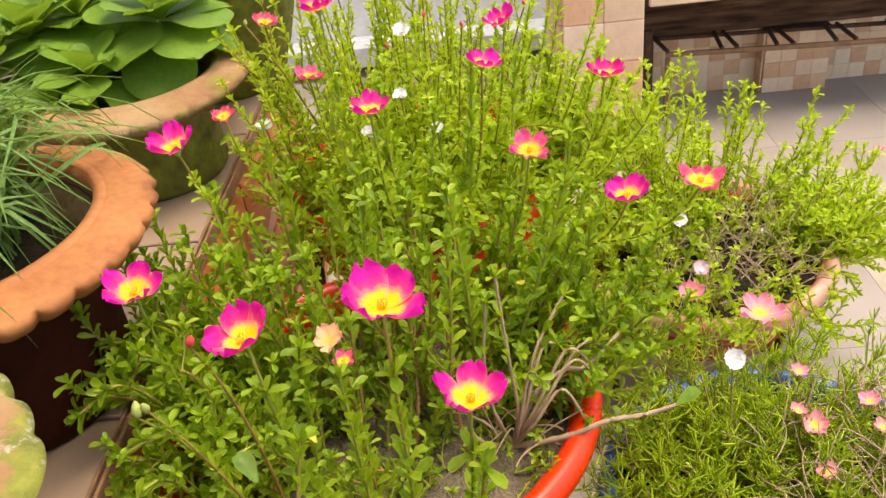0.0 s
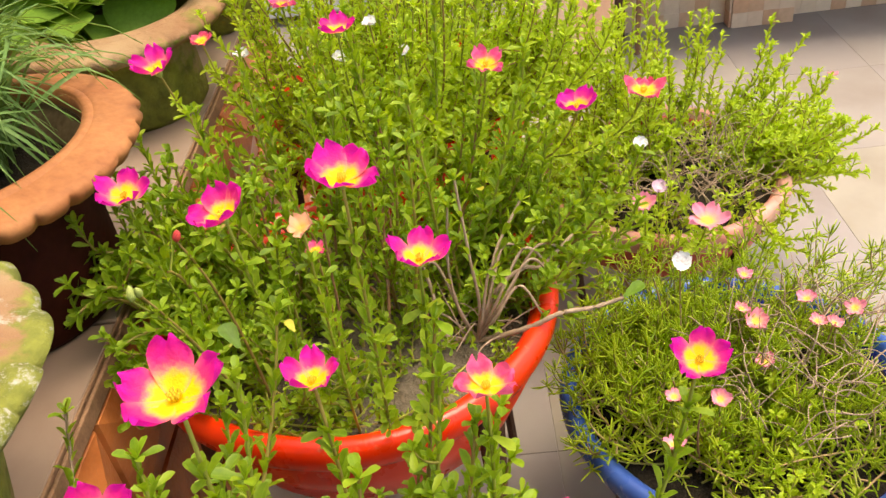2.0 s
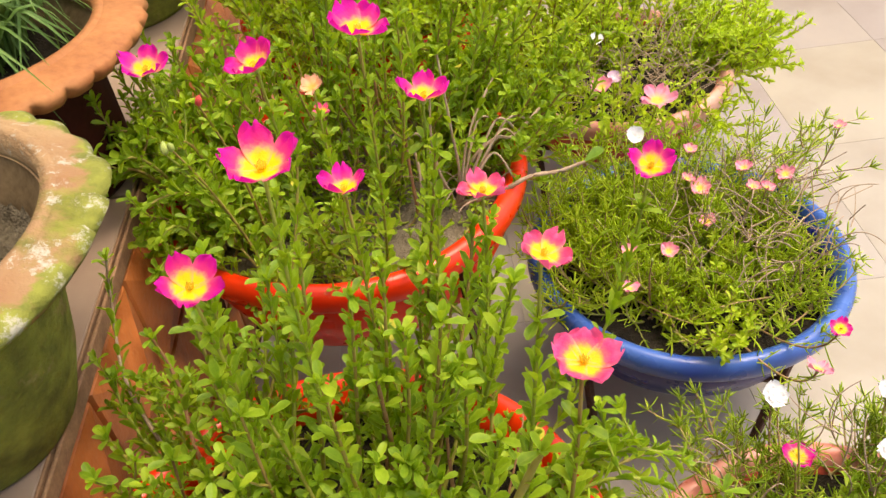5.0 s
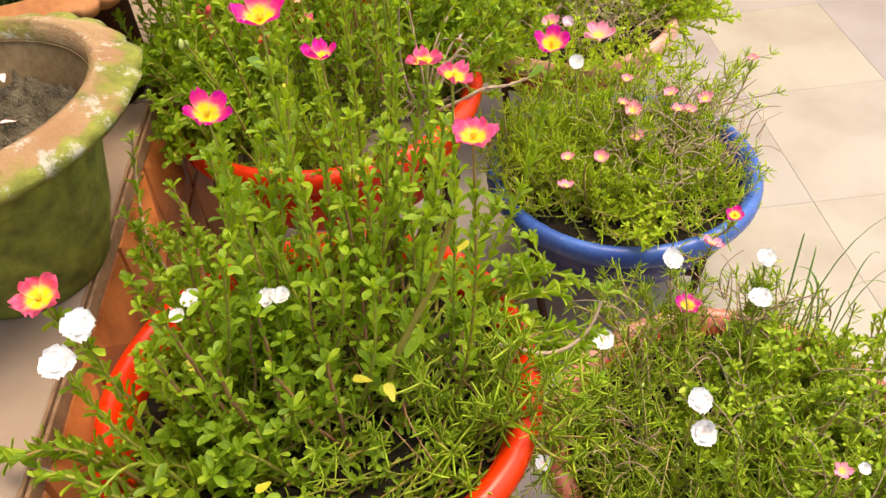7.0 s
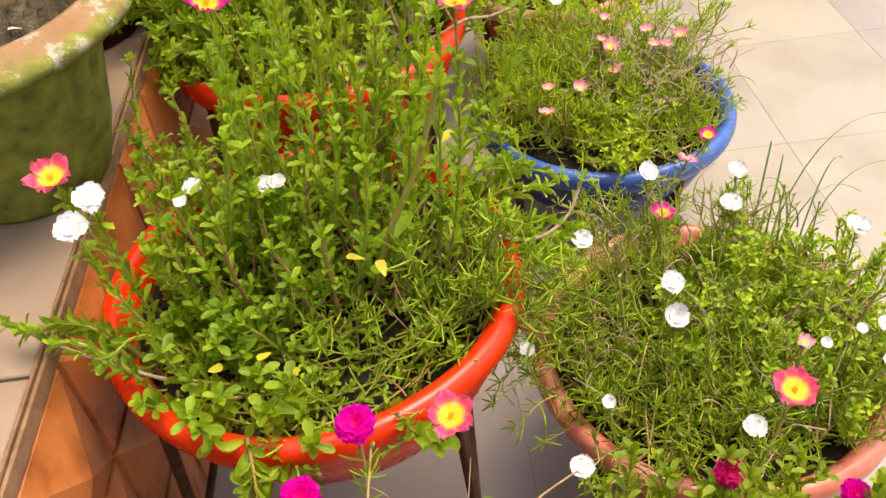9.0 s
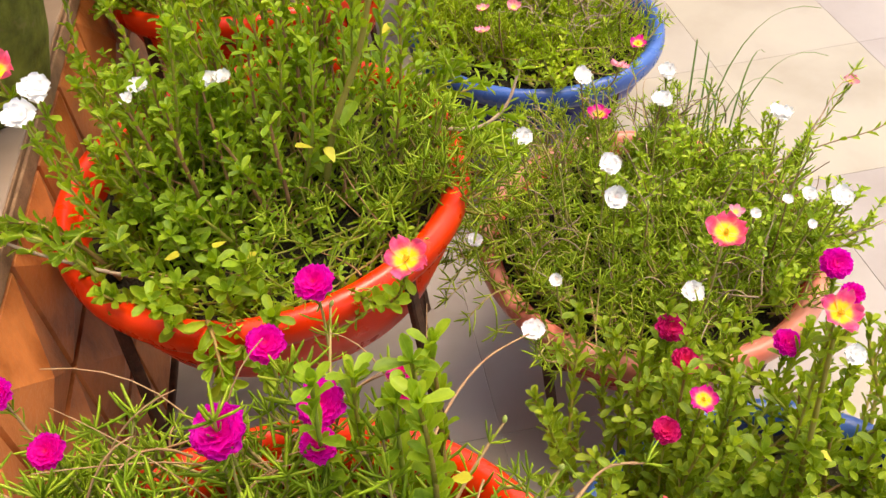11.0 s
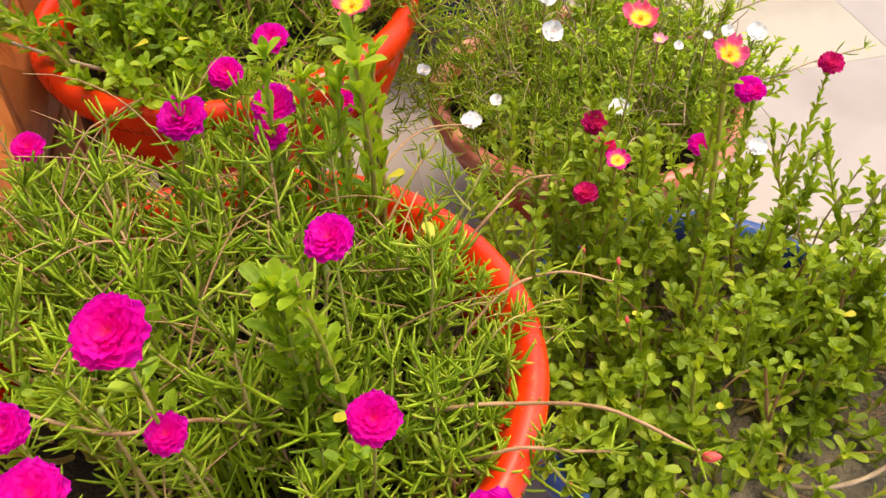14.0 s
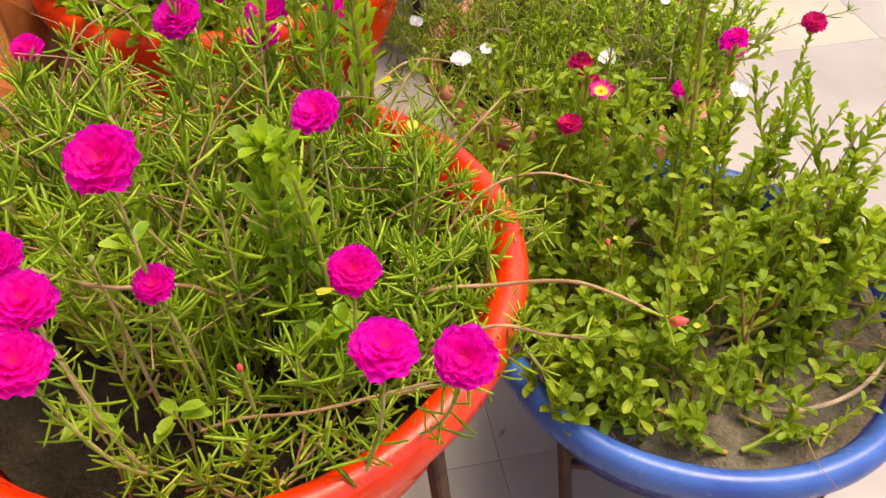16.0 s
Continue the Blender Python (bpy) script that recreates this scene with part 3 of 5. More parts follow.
def limb(plant, points, thick, mat, label, leaves=None, species="broad", start=0.4, dense=0.6, name="woody_stem"):
    """A single strong stem that can be told apart."""
    path = smooth_way(points)
    g = Growth()
    g.tube(path, thick * np.linspace(1, 0.6, len(path)) * (1 + 0.12 * np.sin(np.arange(len(path)) * 1.9)), 7)
    part(name, g.mesh(name, mat), plant, label, plant.matrix_basis.inverted())
    if leaves:
        dress(leaves, path, species, start, 1.0, dense)


def stems_in(plant, centre, z, radius, count, high, leaves, species="broad"):
    """Upright bare-footed woody stems, each with its leaves near the top."""
    for _ in range(count):
        a, r = rng.uniform(0, 6.28), radius * math.sqrt(rng.uniform(0.05, 1))
        o = np.array([centre[0] + r * math.cos(a), centre[1] + r * math.sin(a), z])
        lean = rng.normal(0, 0.025, 2)
        top = high * rng.uniform(0.7, 1.1)
        limb(plant, [o, o + (lean[0] * 0.6, lean[1] * 0.4, top * 0.35), o + (lean[0] * 0.8, lean[1], top * 0.7), o + (lean[0] * 1.1, lean[1] * 1.2, top)], rng.uniform(0.0016, 0.0024), RED_STEM, "reddish-brown upright stem", leaves, species, 0.45, 0.8)


def tangle(plant, centre, z, radius, count, mat, label, high=0.05, length=0.12):
    """Dry bare stems lying across one another."""
    g = Growth()
    for _ in range(count):
        a, r, d = rng.uniform(0, 6.28), radius * math.sqrt(rng.uniform(0, 1)), rng.uniform(0, 6.28)
        o = np.array([centre[0] + r * math.cos(a), centre[1] + r * math.sin(a), z + rng.uniform(0, high * 0.4)])
        e = o + np.array([math.cos(d), math.sin(d), 0]) * length * rng.uniform(0.4, 1.0) + np.array([0, 0, rng.uniform(-0.2, 1) * high])
        g.tube(bend(o, e, 0.9, 8, 0.012), rng.uniform(0.0006, 0.0012) * np.linspace(1, 0.45, 8), 5)
    part("dry_stem_work", g.mesh("dry_stem_work", mat), plant, label, plant.matrix_basis.inverted(), "stuff")


def loose_leaf(plant, at, turn, size, mat=None, label="yellowed leaf", name="yellowed_leaf"):
    g = Growth()
    g.leaves(OVAL, OVAL_F, [(0, 0, 0)], [(0, 1, 0.3)], [(0, -0.3, 1)], [size], [size * 0.6])
    part(name, g.mesh(name, mat or YELLOWED), plant, label, plant.matrix_basis.inverted() @ pose(*at, 10, 5, turn))


def bud(plant, at, root, stems, leaves, species, radius=0.004, red=True, lean=None):
    d = Vector(lean or (rng.normal(0, 0.3), rng.normal(0, 0.3), 1)).normalized()
    m = Matrix.Translation(at) @ d.to_track_quat("Z", "Y").to_matrix().to_4x4() @ Matrix.Scale(radius, 4)
    part("bud", BUD_R if red else BUD_G, plant, "unopened red bud" if red else "unopened green bud", plant.matrix_basis.inverted() @ m)
    path = bend(root, np.array(at) - np.array(d) * radius * 0.6, 0.6, 9, 0.005)
    stems.tube(path, np.linspace(0.0017, 0.001, 9), 4)
    dress(leaves, path[:8], species, 0.3, 0.9, 0.6)

# ---- the setting ----
STEP_Z, STEP_X = 0.47, -0.343

bm = bmesh.new()
bmesh.ops.create_grid(bm, x_segments=8, y_segments=8, size=60)
ground = new("ground", from_bmesh("ground", bm, GROUT))
ground.location.z = -0.0014
tagged(ground, "grey mortar bed under the floor tiles", "ground", kind="structure")

platform = new("platform", block("platform", (0.97, 3.1, STEP_Z - 0.012), GROUT, 0.004))
platform.location = (STEP_X - 0.012 - 0.485, -0.05, 0)
tagged(platform, "raised brown-tiled platform along the terrace", "platform", kind="structure")

# the low bench of stone slabs with its end pillar, and the wall behind
wall_back = new("wall_back", block("wall_back", (5.0, 0.15, 1.6), PLASTER, 0.004))
wall_back.location = (-0.6, 2.72, 0)
tagged(wall_back, "white plastered house wall", "wall", kind="structure")
ledge = new("wall_ledge", block("wall_ledge", (2.6, 0.1, 0.07), GREY_STONE, 0.006))
ledge.location = (-0.95, 2.594, 0.03)
tagged(ledge, "grey-blue stone ledge at the wall's foot", "ledge", kind="structure")
pillar = new("pillar", block("pillar", (0.19, 0.3, 0.62), PLASTER, 0.002))
pillar.location = (0.308, 2.13, 0)
tagged(pillar, "short pillar clad in cream and salmon stone tiles", "pillar", kind="structure")
bench = new("bench_slab", block("bench_slab", (2.2, 0.5, 0.2), SHADE_STONE, 0.003))
bench.location = (1.515, 2.245, 0.32)
tagged(bench, "stone-clad bench slab, dark-toned for its shaded underside", "bench", kind="structure")
bench_back = new("wall_under_bench", block("wall_under_bench", (2.2, 0.1, 0.319), PLASTER, 0.002))
bench_back.location = (1.515, 2.25, 0)
tagged(bench_back, "wall under the bench clad in chequered tiles", "wall", kind="structure")


# added wall, never in view, limiting light from behind; low to let most in
unseen_wall_south = new("unseen_wall_south", block("unseen_wall_south", (6.0, 0.15, 0.5), DULL_PLASTER, 0.004))
unseen_wall_south.location = (0.2, -2.6, 0)
tagged(unseen_wall_south, "unseen low plain wall added behind the camera", "wall", kind="structure")
# tall wall out of view, added to keep sky light off the platform
shade_wall_west = new("shade_wall_west", block("shade_wall_west", (0.15, 4.2, 3.46), DULL_PLASTER, 0.004))
shade_wall_west.location = (-1.41, 0.5, 0)
tagged(shade_wall_west, "unseen plain wall added to shade the platform side", "wall", kind="structure")

# ---- pots ----
def rolled_pot(name, centre, rim_z, radius, mat, label, group, depth=0.15, wall=None):
    """A moulded plastic bowl with a thick rolled rim."""
    pot = empty(name, pose(centre[0], centre[1], rim_z - depth), label, "flower pot", group)
    r = radius - 0.012
    seed = rng.uniform(0, 6)

    def wave(a, k):
        return 0.0025 * math.sin(2 * a + seed) + 0.0012 * math.sin(5 * a + 2 * seed), 0.0015 * math.sin(3 * a + seed)

    b = 0.66 * radius
    body = [(0.0, 0.004), (b * 0.96, 0.0), (b, 0.006), (b + 0.5 * (r - b), 0.2 * depth), (b + 0.86 * (r - b), 0.55 * depth), (r - 0.011, depth - 0.032), (r - 0.008, depth - 0.014),
            (r - 0.014, depth - 0.014), (r - 0.019, depth - 0.03), (b + 0.82 * (r - b) - 0.005, 0.55 * depth), (b - 0.004, 0.012), (0.0, 0.012)]
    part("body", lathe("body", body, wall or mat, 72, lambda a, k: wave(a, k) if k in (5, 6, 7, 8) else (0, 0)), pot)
    band = [(r - 0.0185, depth - 0.03), (r - 0.0145, depth - 0.016), (r - 0.0095, depth - 0.006), (r - 0.004, depth - 0.001), (r + 0.002, depth + 0.0005), (r + 0.0075, depth - 0.002), (r + 0.0112, depth - 0.0075),
            (r + 0.0125, depth - 0.015), (r + 0.0115, depth - 0.025), (r + 0.0085, depth - 0.0315), (r + 0.0035, depth - 0.0325), (r - 0.006, depth - 0.028)]
    part("rim", lathe("rim", band, mat, 96, wave), pot, "thick rolled rim")
    return pot


def clay_pot(name, centre, rim_z, radius, height, mat, label, scallops=38, flange=0.05, wall=None, wild=0.0, pressed=False, step=0.016, foot=0.6):
    """A thrown clay pot with a broad flat rim, pinched to a wavy edge."""
    pot = empty(name, pose(centre[0], centre[1], rim_z - height), label, "clay pot", "clay pots on the platform")
    r, b = radius - flange, foot * radius
    top = r - step
    body = [(0.0, 0.002), (b, 0.0), (b + 0.006, 0.008), (b + 0.42 * (top - b) + 0.003, 0.3 * height), (b + 0.78 * (top - b), 0.65 * height), (top, height - 0.034),
            (r + 0.004, height - 0.016), (r - 0.008, height - 0.014)]
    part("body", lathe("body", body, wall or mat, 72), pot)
    inner = [(r - 0.006, height - 0.012), (r - 0.009, height - 0.022), (top - 0.008, height - 0.036), (b + 0.78 * (top - b) - 0.009, 0.65 * height), (b - 0.006, 0.03), (0.0, 0.03)]
    part("inner_wall", lathe("inner_wall", inner, INNER_CLAY, 72), pot, "dull brown inner wall")

    def wave(a, k):
        out = (0, 0, 0, 0, 0, 1, 0.9, 0.3, 0)[k]
        sway = 0.0015 * math.sin(2 * a + 1)
        if pressed:
            dent = (1 - abs(math.sin(a * scallops / 2 + 0.3 * math.sin(3 * a)))) ** 2 * (0.8 + 0.3 * math.sin(5 * a))
            return -0.0085 * out * dent + 0.001 * math.sin(3 * a), sway + 0.001 * out * dent
        s = abs(math.sin(a * scallops / 2 + 0.4 * math.sin(2 * a) + wild * (math.sin(5 * a + 1) + 0.6 * math.sin(9 * a)))) ** 0.5 * (0.85 + 0.25 * math.sin(7 * a))
        out = (0, 0, 0, 0.02, 0.3 + 0.4 * wild, 1, 0.9, 0.3, 0)[k]
        return out * ((0.0065 + 0.006 * wild) * s - 0.004 + 0.002 * math.sin(3 * a)), out * ((0.005 + 0.008 * wild) * s - 0.004 - 0.006 * wild) + sway

    lip = 0.0045 if pressed else 0.005
    rim = [(r - 0.006, height - 0.016), (r - 0.005, height + 0.002), (r + 0.012, height + 0.004), (radius - 0.015, height - 0.001), (radius - lip, height - 0.003), (radius, height - 0.009),
           (radius - 0.008, height - 0.02), (r + 0.016, height - 0.019), (r + 0.004, height - 0.017)]
    part("rim", lathe("rim", rim, mat, scallops * 10, wave), pot, "wide rim pinched into scallops")
    part("inner_lip", lathe("inner_lip", [(r - 0.004, height - 0.004), (r - 0.002, height + 0.006), (r + 0.005, height + 0.007), (r + 0.012, height + 0.001)], mat, 72), pot)
    return pot


def soil_in(centre, z, radius, label, lumps=0.006, name="potting_soil", mat=None, clods=0.0):
    n, rings = (140, 46) if clods else (72, 22)
    verts, faces = [(0, 0, 0)], []
    off = rng.uniform(0, 50)
    for k in range(1, rings + 1):
        r = radius * k / rings
        for i in range(n):
            a = 2 * math.pi * i / n
            x, y = r * math.cos(a), r * math.sin(a)
            h = noise.fractal(Vector((x * 28 + off, y * 28, 0)), 0.9, 2.1, 4) * lumps
            h += clods * max(0.0, noise.fractal(Vector((x * 75 + off, y * 75, 7)), 0.8, 2.0, 3))
            verts.append((x, y, h - 0.008 * (k / rings) ** 3))
    for i in range(n):
        faces.append((0, 1 + i, 1 + (i + 1) % n))
    for k in range(rings - 1):
        for i in range(n):
            j = (i + 1) % n
            faces.append((1 + k * n + i, 1 + (k + 1) * n + i, 1 + (k + 1) * n + j, 1 + k * n + j))
    s = new(name, mesh_of(name, verts, faces, mat or SOIL))
    s.location = (centre[0], centre[1], z)
    return tagged(s, label, "soil", kind="stuff")


def rod(length, thick, mat, name):
    return block(name, (thick, thick, length), mat, thick * 0.18)


def pot_stand(centre, top, radius, angles, label, splay=0.02, bar=0.45):
    """A ring of iron rod on four square legs, tied by low crossbars."""
    stand = empty("pot_stand", pose(centre[0], centre[1], 0), label, "plant stand", "iron pot stands")
    prof = [(radius + 0.004 * math.cos(a), top + 0.004 * math.sin(a)) for a in [2 * math.pi * i / 6 for i in range(7)]]
    part("ring", lathe("ring", prof, IRON, 48), stand)
    feet = []
    for a in angles:
        c, s = math.cos(radians(a)), math.sin(radians(a))
        up, low = Vector((radius * c, radius * s, top)), Vector(((radius + splay) * c, (radius + splay) * s, 0))
        d = up - low
        leg = part("leg", rod(d.length, 0.011, IRON, "leg"), stand)
        leg.matrix_basis = Matrix.Translation(low) @ d.to_track_quat("Z", "Y").to_matrix().to_4x4()
        feet.append(low.lerp(up, bar))
    for i in range(len(feet)):
        p, q = feet[i], feet[(i + 1) % len(feet)]
        d = q - p
        part("crossbar", rod(d.length, 0.008, IRON, "crossbar"), stand, at=Matrix.Translation(p) @ d.to_track_quat("Z", "Y").to_matrix().to_4x4())
    return stand


LEFT_RIM, RIGHT_RIM = 0.437, 0.242
O0, O1, O2, O3 = (-0.087, 1.1), (-0.123, 0.615), (-0.12, 0.095), (-0.129, -0.42)
B1, B2, PK, FP = (0.302, 0.615), (0.284, -0.36), (0.307, 0.096), (0.32, 1.115)
TP, SP, KP, RP = (-0.424, 0.263), (-0.476, 0.622), (-0.463, 1.07), (-0.425, 1.385)

for c, lab in ((O0, "orange plastic bowl pot overgrown with purslane"), (O1, "orange plastic bowl pot on an iron stand"),
               (O2, "orange plastic bowl pot with bare soil at its edge"), (O3, "orange plastic bowl pot full of moss roses")):
    rolled_pot("flower_pot", c, LEFT_RIM, 0.213, ORANGE, lab, "orange pots in a row")
    # the two nearer pots take the soil with shade in its colour
    soil_in(c, LEFT_RIM - (0.05 if c == O3 else 0.03), 0.178 if c == O3 else 0.19, "grey-brown soil in the orange pot", mat=SOIL if c in (O0, O1) else SOIL_SHADED, clods=0.005)
    pot_stand(c, LEFT_RIM - 0.037, 0.192, (-143, -50, 45, 140), "rusty iron stand under the orange pot", 0.03)
for c, mat, lab in ((B1, BLUE, "blue plastic bowl pot on a low iron stand"), (PK, FADED, "sun-faded pinkish plastic bowl pot"),
                    (B2, BLUE, "blue plastic bowl pot with dusty soil"), (FP, FADED_RED, "faded red plastic bowl pot near the pillar")):
    rolled_pot("flower_pot", c, RIGHT_RIM, 0.208, mat, lab, "pots along the open floor", 0.13, BLUE_SHADED if mat is BLUE else RED_WALL)
    # all but B2 take the shade-toned soil, for dark gaps under leaves
    soil_in(c, RIGHT_RIM - 0.018, 0.183, "dry grey-brown soil in the plastic pot", mat=SOIL if c == B2 else SOIL_SHADED, clods=0.004)
    pot_stand(c, RIGHT_RIM - 0.037, 0.187, (-148, -63, 30, 117), "low rusty iron stand under the pot", -0.025, 0.7)

clay_pot("clay_pot", TP, 0.676, 0.174, 0.206, MOSSY, "mossy terracotta pot holding only bare soil", 24, 0.036, None, 0.5, False, 0.008, 0.45)
soil_in(TP, 0.63, 0.115, "bare crumbly grey soil in the mossy pot", 0.02, mat=SOIL_CLOD, clods=0.02)
clay_pot("clay_pot", SP, 0.65, 0.184, 0.18, CLAY, "terracotta pot with scalloped rim and maroon wall darkened for shade", 34, 0.05, SHADED_CLAY, 0.0, True)
soil_in(SP, 0.61, 0.112, "dark soil under the grass tuft", mat=SOIL_SHADED)
clay_pot("clay_pot", KP, 0.612, 0.16, 0.142, MOSSY_LOW, "mossy terracotta pot with a wavy rim under fleshy leaves", 30, 0.044, None, 0.4)
soil_in(KP, 0.58, 0.096, "dark soil under the fleshy plant")
clay_pot("clay_pot", RP, 0.69, 0.19, 0.22, MOSSY_BACK, "dark mossy terracotta pot at the back of the platform", 34, 0.03, step=0.004, foot=0.46)
soil_in(RP, 0.655, 0.14, "dark soil in the back pot")


# ---- plants in the pots ----
def plant_at(name, centre, z, label, group=""):
    p = empty(name, pose(centre[0], centre[1], z), label, "plant", group)
    return p, Growth(), Growth()


def finish(plant, leaves, stems, leaf_mat, stem_mat=STEM, label="small fleshy green leaves"):
    back = plant.matrix_basis.inverted()
    part("foliage", leaves.mesh("foliage", leaf_mat), plant, label, back, "stuff")
    part("stem_work", stems.mesh("stem_work", stem_mat), plant, "thin branching stems", back, "stuff")


def root_near(centre, at, z, reach=0.13):
    v = np.array(at[:2]) - np.array(centre)
    d = np.linalg.norm(v)
    v = v / (d + 1e-9) * min(d, reach) * rng.uniform(0.7, 1.0)
    return (centre[0] + v[0], centre[1] + v[1], z)


def flowers(plant, centre, z, rows, stems, leaves, species, size=1.0, reach=0.15):
    for kind, x, y, h, r in rows:
        bloom(plant, kind, (x, y, h), r, stems, leaves, root_near(centre, (x, y), z, reach), species, size)


def near(c, dx, dy, z):
    return (c[0] + dx, c[1] + dy, z)


LS, L3, RS = LEFT_RIM - 0.03, LEFT_RIM - 0.05, RIGHT_RIM - 0.018
SHOOT = (-0.075, -0.49)

# far orange pot
plant, lv, st = plant_at("purslane_plant", O0, LS, "tall dense flowering purslane in the far orange pot", "purslanes")
clump(lv, st, "fine", 150, near(O0, 0, 0, LS), 0.16, near(O0, 0, -0.04, 0), 0.25, 0.52, 0.75, 0.1, 1.05, 2)
clump(lv, st, "fine", 60, near(O0, 0, -0.12, LS), 0.07, near(O0, 0.02, -0.2, 0), 0.2, 0.45, 0.6, 0.05, 1.2, 2, rise=1.0)
clump(lv, st, "fine", 60, near(O0, -0.02, -0.06, LS), 0.13, near(O0, -0.02, -0.1, 0), 0.2, 0.44, 0.54, 0.05, 1.1, 1, rise=0.9)
clump(lv, st, "fine", 36, near(O0, 0.14, -0.05, LS), 0.05, near(O0, 0.22, -0.08, 0), 0.12, 0.46, 0.63, 0.05, 1.2, 2)
flowers(plant, O0, LS, [
    ("s", -0.095, 0.680, 0.700, 0.0196),
    ("s", 0.006, 0.761, 0.700, 0.0186),
    ("s", -0.275, 0.685, 0.680, 0.0241),
    ("f", -0.245, 0.748, 0.680, 0.0125),
    ("s", -0.173, 0.956, 0.710, 0.0257),
    ("s", 0.031, 0.875, 0.700, 0.0193),
    ("s", 0.127, 0.804, 0.660, 0.0204),
    ("f", 0.039, 0.657, 0.660, 0.0195),
    ("s", 0.122, 0.649, 0.610, 0.0212),
    ("f", 0.185, 0.647, 0.620, 0.0216),
    ("f", -0.245, 0.990, 0.690, 0.0175),
    ("f", -0.183, 0.880, 0.660, 0.0170),
    ("w", -0.249, 0.896, 0.600, 0.0098),
    ("w", -0.046, 0.804, 0.620, 0.0076),
    ("w", -0.089, 0.900, 0.620, 0.0090),
    ("w", -0.122, 0.831, 0.610, 0.0085),
    ("w", -0.080, 0.944, 0.680, 0.0109),
], st, lv, "fine", 1.1, 0.15)
for k, (x, y, h) in enumerate(zip(O0[0] + rng.uniform(-0.16, 0.18, 14), O0[1] + rng.uniform(-0.2, 0.05, 14), rng.uniform(0.62, 0.72, 14))):
    bud(plant, (x, y, h), root_near(O0, (x, y), LS, 0.15), st, lv, "fine", 0.0048, k % 3 == 0)
finish(plant, lv, st, FINE)

# second orange pot
plant, lv, st = plant_at("purslane_plant", O1, LS, "flowering purslane with woody stems and low shoots", "purslanes")
clump(lv, st, "broad", 64, near(O1, 0.02, 0.08, LS), 0.12, near(O1, 0.03, 0.1, 0), 0.2, 0.55, 0.71, 0.18, 0.98, 1)
clump(lv, st, "broad", 28, near(O1, -0.12, -0.02, LS), 0.07, near(O1, -0.17, -0.05, 0), 0.11, 0.44, 0.6, 0.1, 1.1, 1, rise=1.1)
clump(lv, st, "broad", 26, near(O1, -0.14, 0.06, LS), 0.05, near(O1, -0.17, 0.06, 0), 0.09, 0.5, 0.64, 0.1, 0.95, 1)
clump(lv, st, "fine", 58, near(O1, 0.13, 0.05, LS), 0.06, near(O1, 0.2, 0.06, 0), 0.12, 0.44, 0.6, 0.08, 1.2, 2)
clump(lv, st, "broad", 60, near(O1, -0.06, -0.04, LS), 0.12, near(O1, -0.06, -0.05, 0), 0.14, 0.43, 0.52, 0.0, 0.85, 1)
clump(lv, st, "fine", 130, near(O1, 0.02, -0.05, LS), 0.15, near(O1, 0.02, -0.05, 0), 0.155, 0.418, 0.45, 0.0, 0.7, 0)
flowers(plant, O1, LS, [
    ("s", -0.056, 0.332, 0.750, 0.0208),
    ("s", -0.134, 0.345, 0.726, 0.0193),
    ("s", -0.269, 0.512, 0.647, 0.0229),
    ("s", -0.017, 0.308, 0.706, 0.0188),
    ("p", -0.109, 0.422, 0.660, 0.0108),
    ("f", -0.109, 0.447, 0.620, 0.0088),
], st, lv, "broad", 1.0, 0.17)
W0 = (0.004, 0.56, 0.405)
limb(plant, [W0, (0.028, 0.572, 0.458), (0.056, 0.576, 0.48), (0.075, 0.585, 0.474), (0.11, 0.61, 0.49)], 0.0028, WOODY, "bare grey-brown woody stem", lv, start=0.7)
limb(plant, [W0, (0.03, 0.55, 0.418), (0.06, 0.54, 0.436), (0.088, 0.54, 0.449), (0.12, 0.548, 0.445), (0.15, 0.55, 0.452)], 0.0032, WOODY, "woody stem lying over the orange rim")
limb(plant, [W0, (0.018, 0.568, 0.44), (0.03, 0.59, 0.49), (0.06, 0.62, 0.53)], 0.0023, WOODY, "bare woody stem", lv, start=0.6)
limb(plant, [W0, (-0.01, 0.556, 0.45), (-0.016, 0.565, 0.5), (-0.01, 0.58, 0.56)], 0.002, WOODY, "bare woody stem", lv, start=0.5)
limb(plant, [W0, (0.01, 0.55, 0.46), (0.006, 0.548, 0.52), (0.0, 0.56, 0.6)], 0.002, WOODY, "bare woody stem", lv, start=0.5)
limb(plant, [W0, (-0.03, 0.55, 0.43), (-0.035, 0.56, 0.48), (-0.05, 0.58, 0.53)], 0.0024, WOODY, "bare woody stem", lv, start=0.5)
clump(lv, st, "broad", 10, near(O1, -0.16, -0.02, LS), 0.03, (-0.325, 0.55, 0), 0.06, 0.48, 0.57, 0.15, 1.1, 1, rise=1.1)
clump(lv, st, "broad", 9, near(O1, -0.17, 0.02, LS), 0.03, (-0.345, 0.64, 0), 0.06, 0.49, 0.6, 0.15, 1.0, 1, rise=1.1)
clump(lv, st, "broad", 12, near(O1, -0.14, -0.1, LS), 0.03, (-0.28, 0.47, 0), 0.05, 0.47, 0.53, 0.15, 1.0, 1, rise=1.1)
stems_in(plant, near(O1, 0.0, 0.04, 0)[:2], LS, 0.14, 18, 0.17, lv)
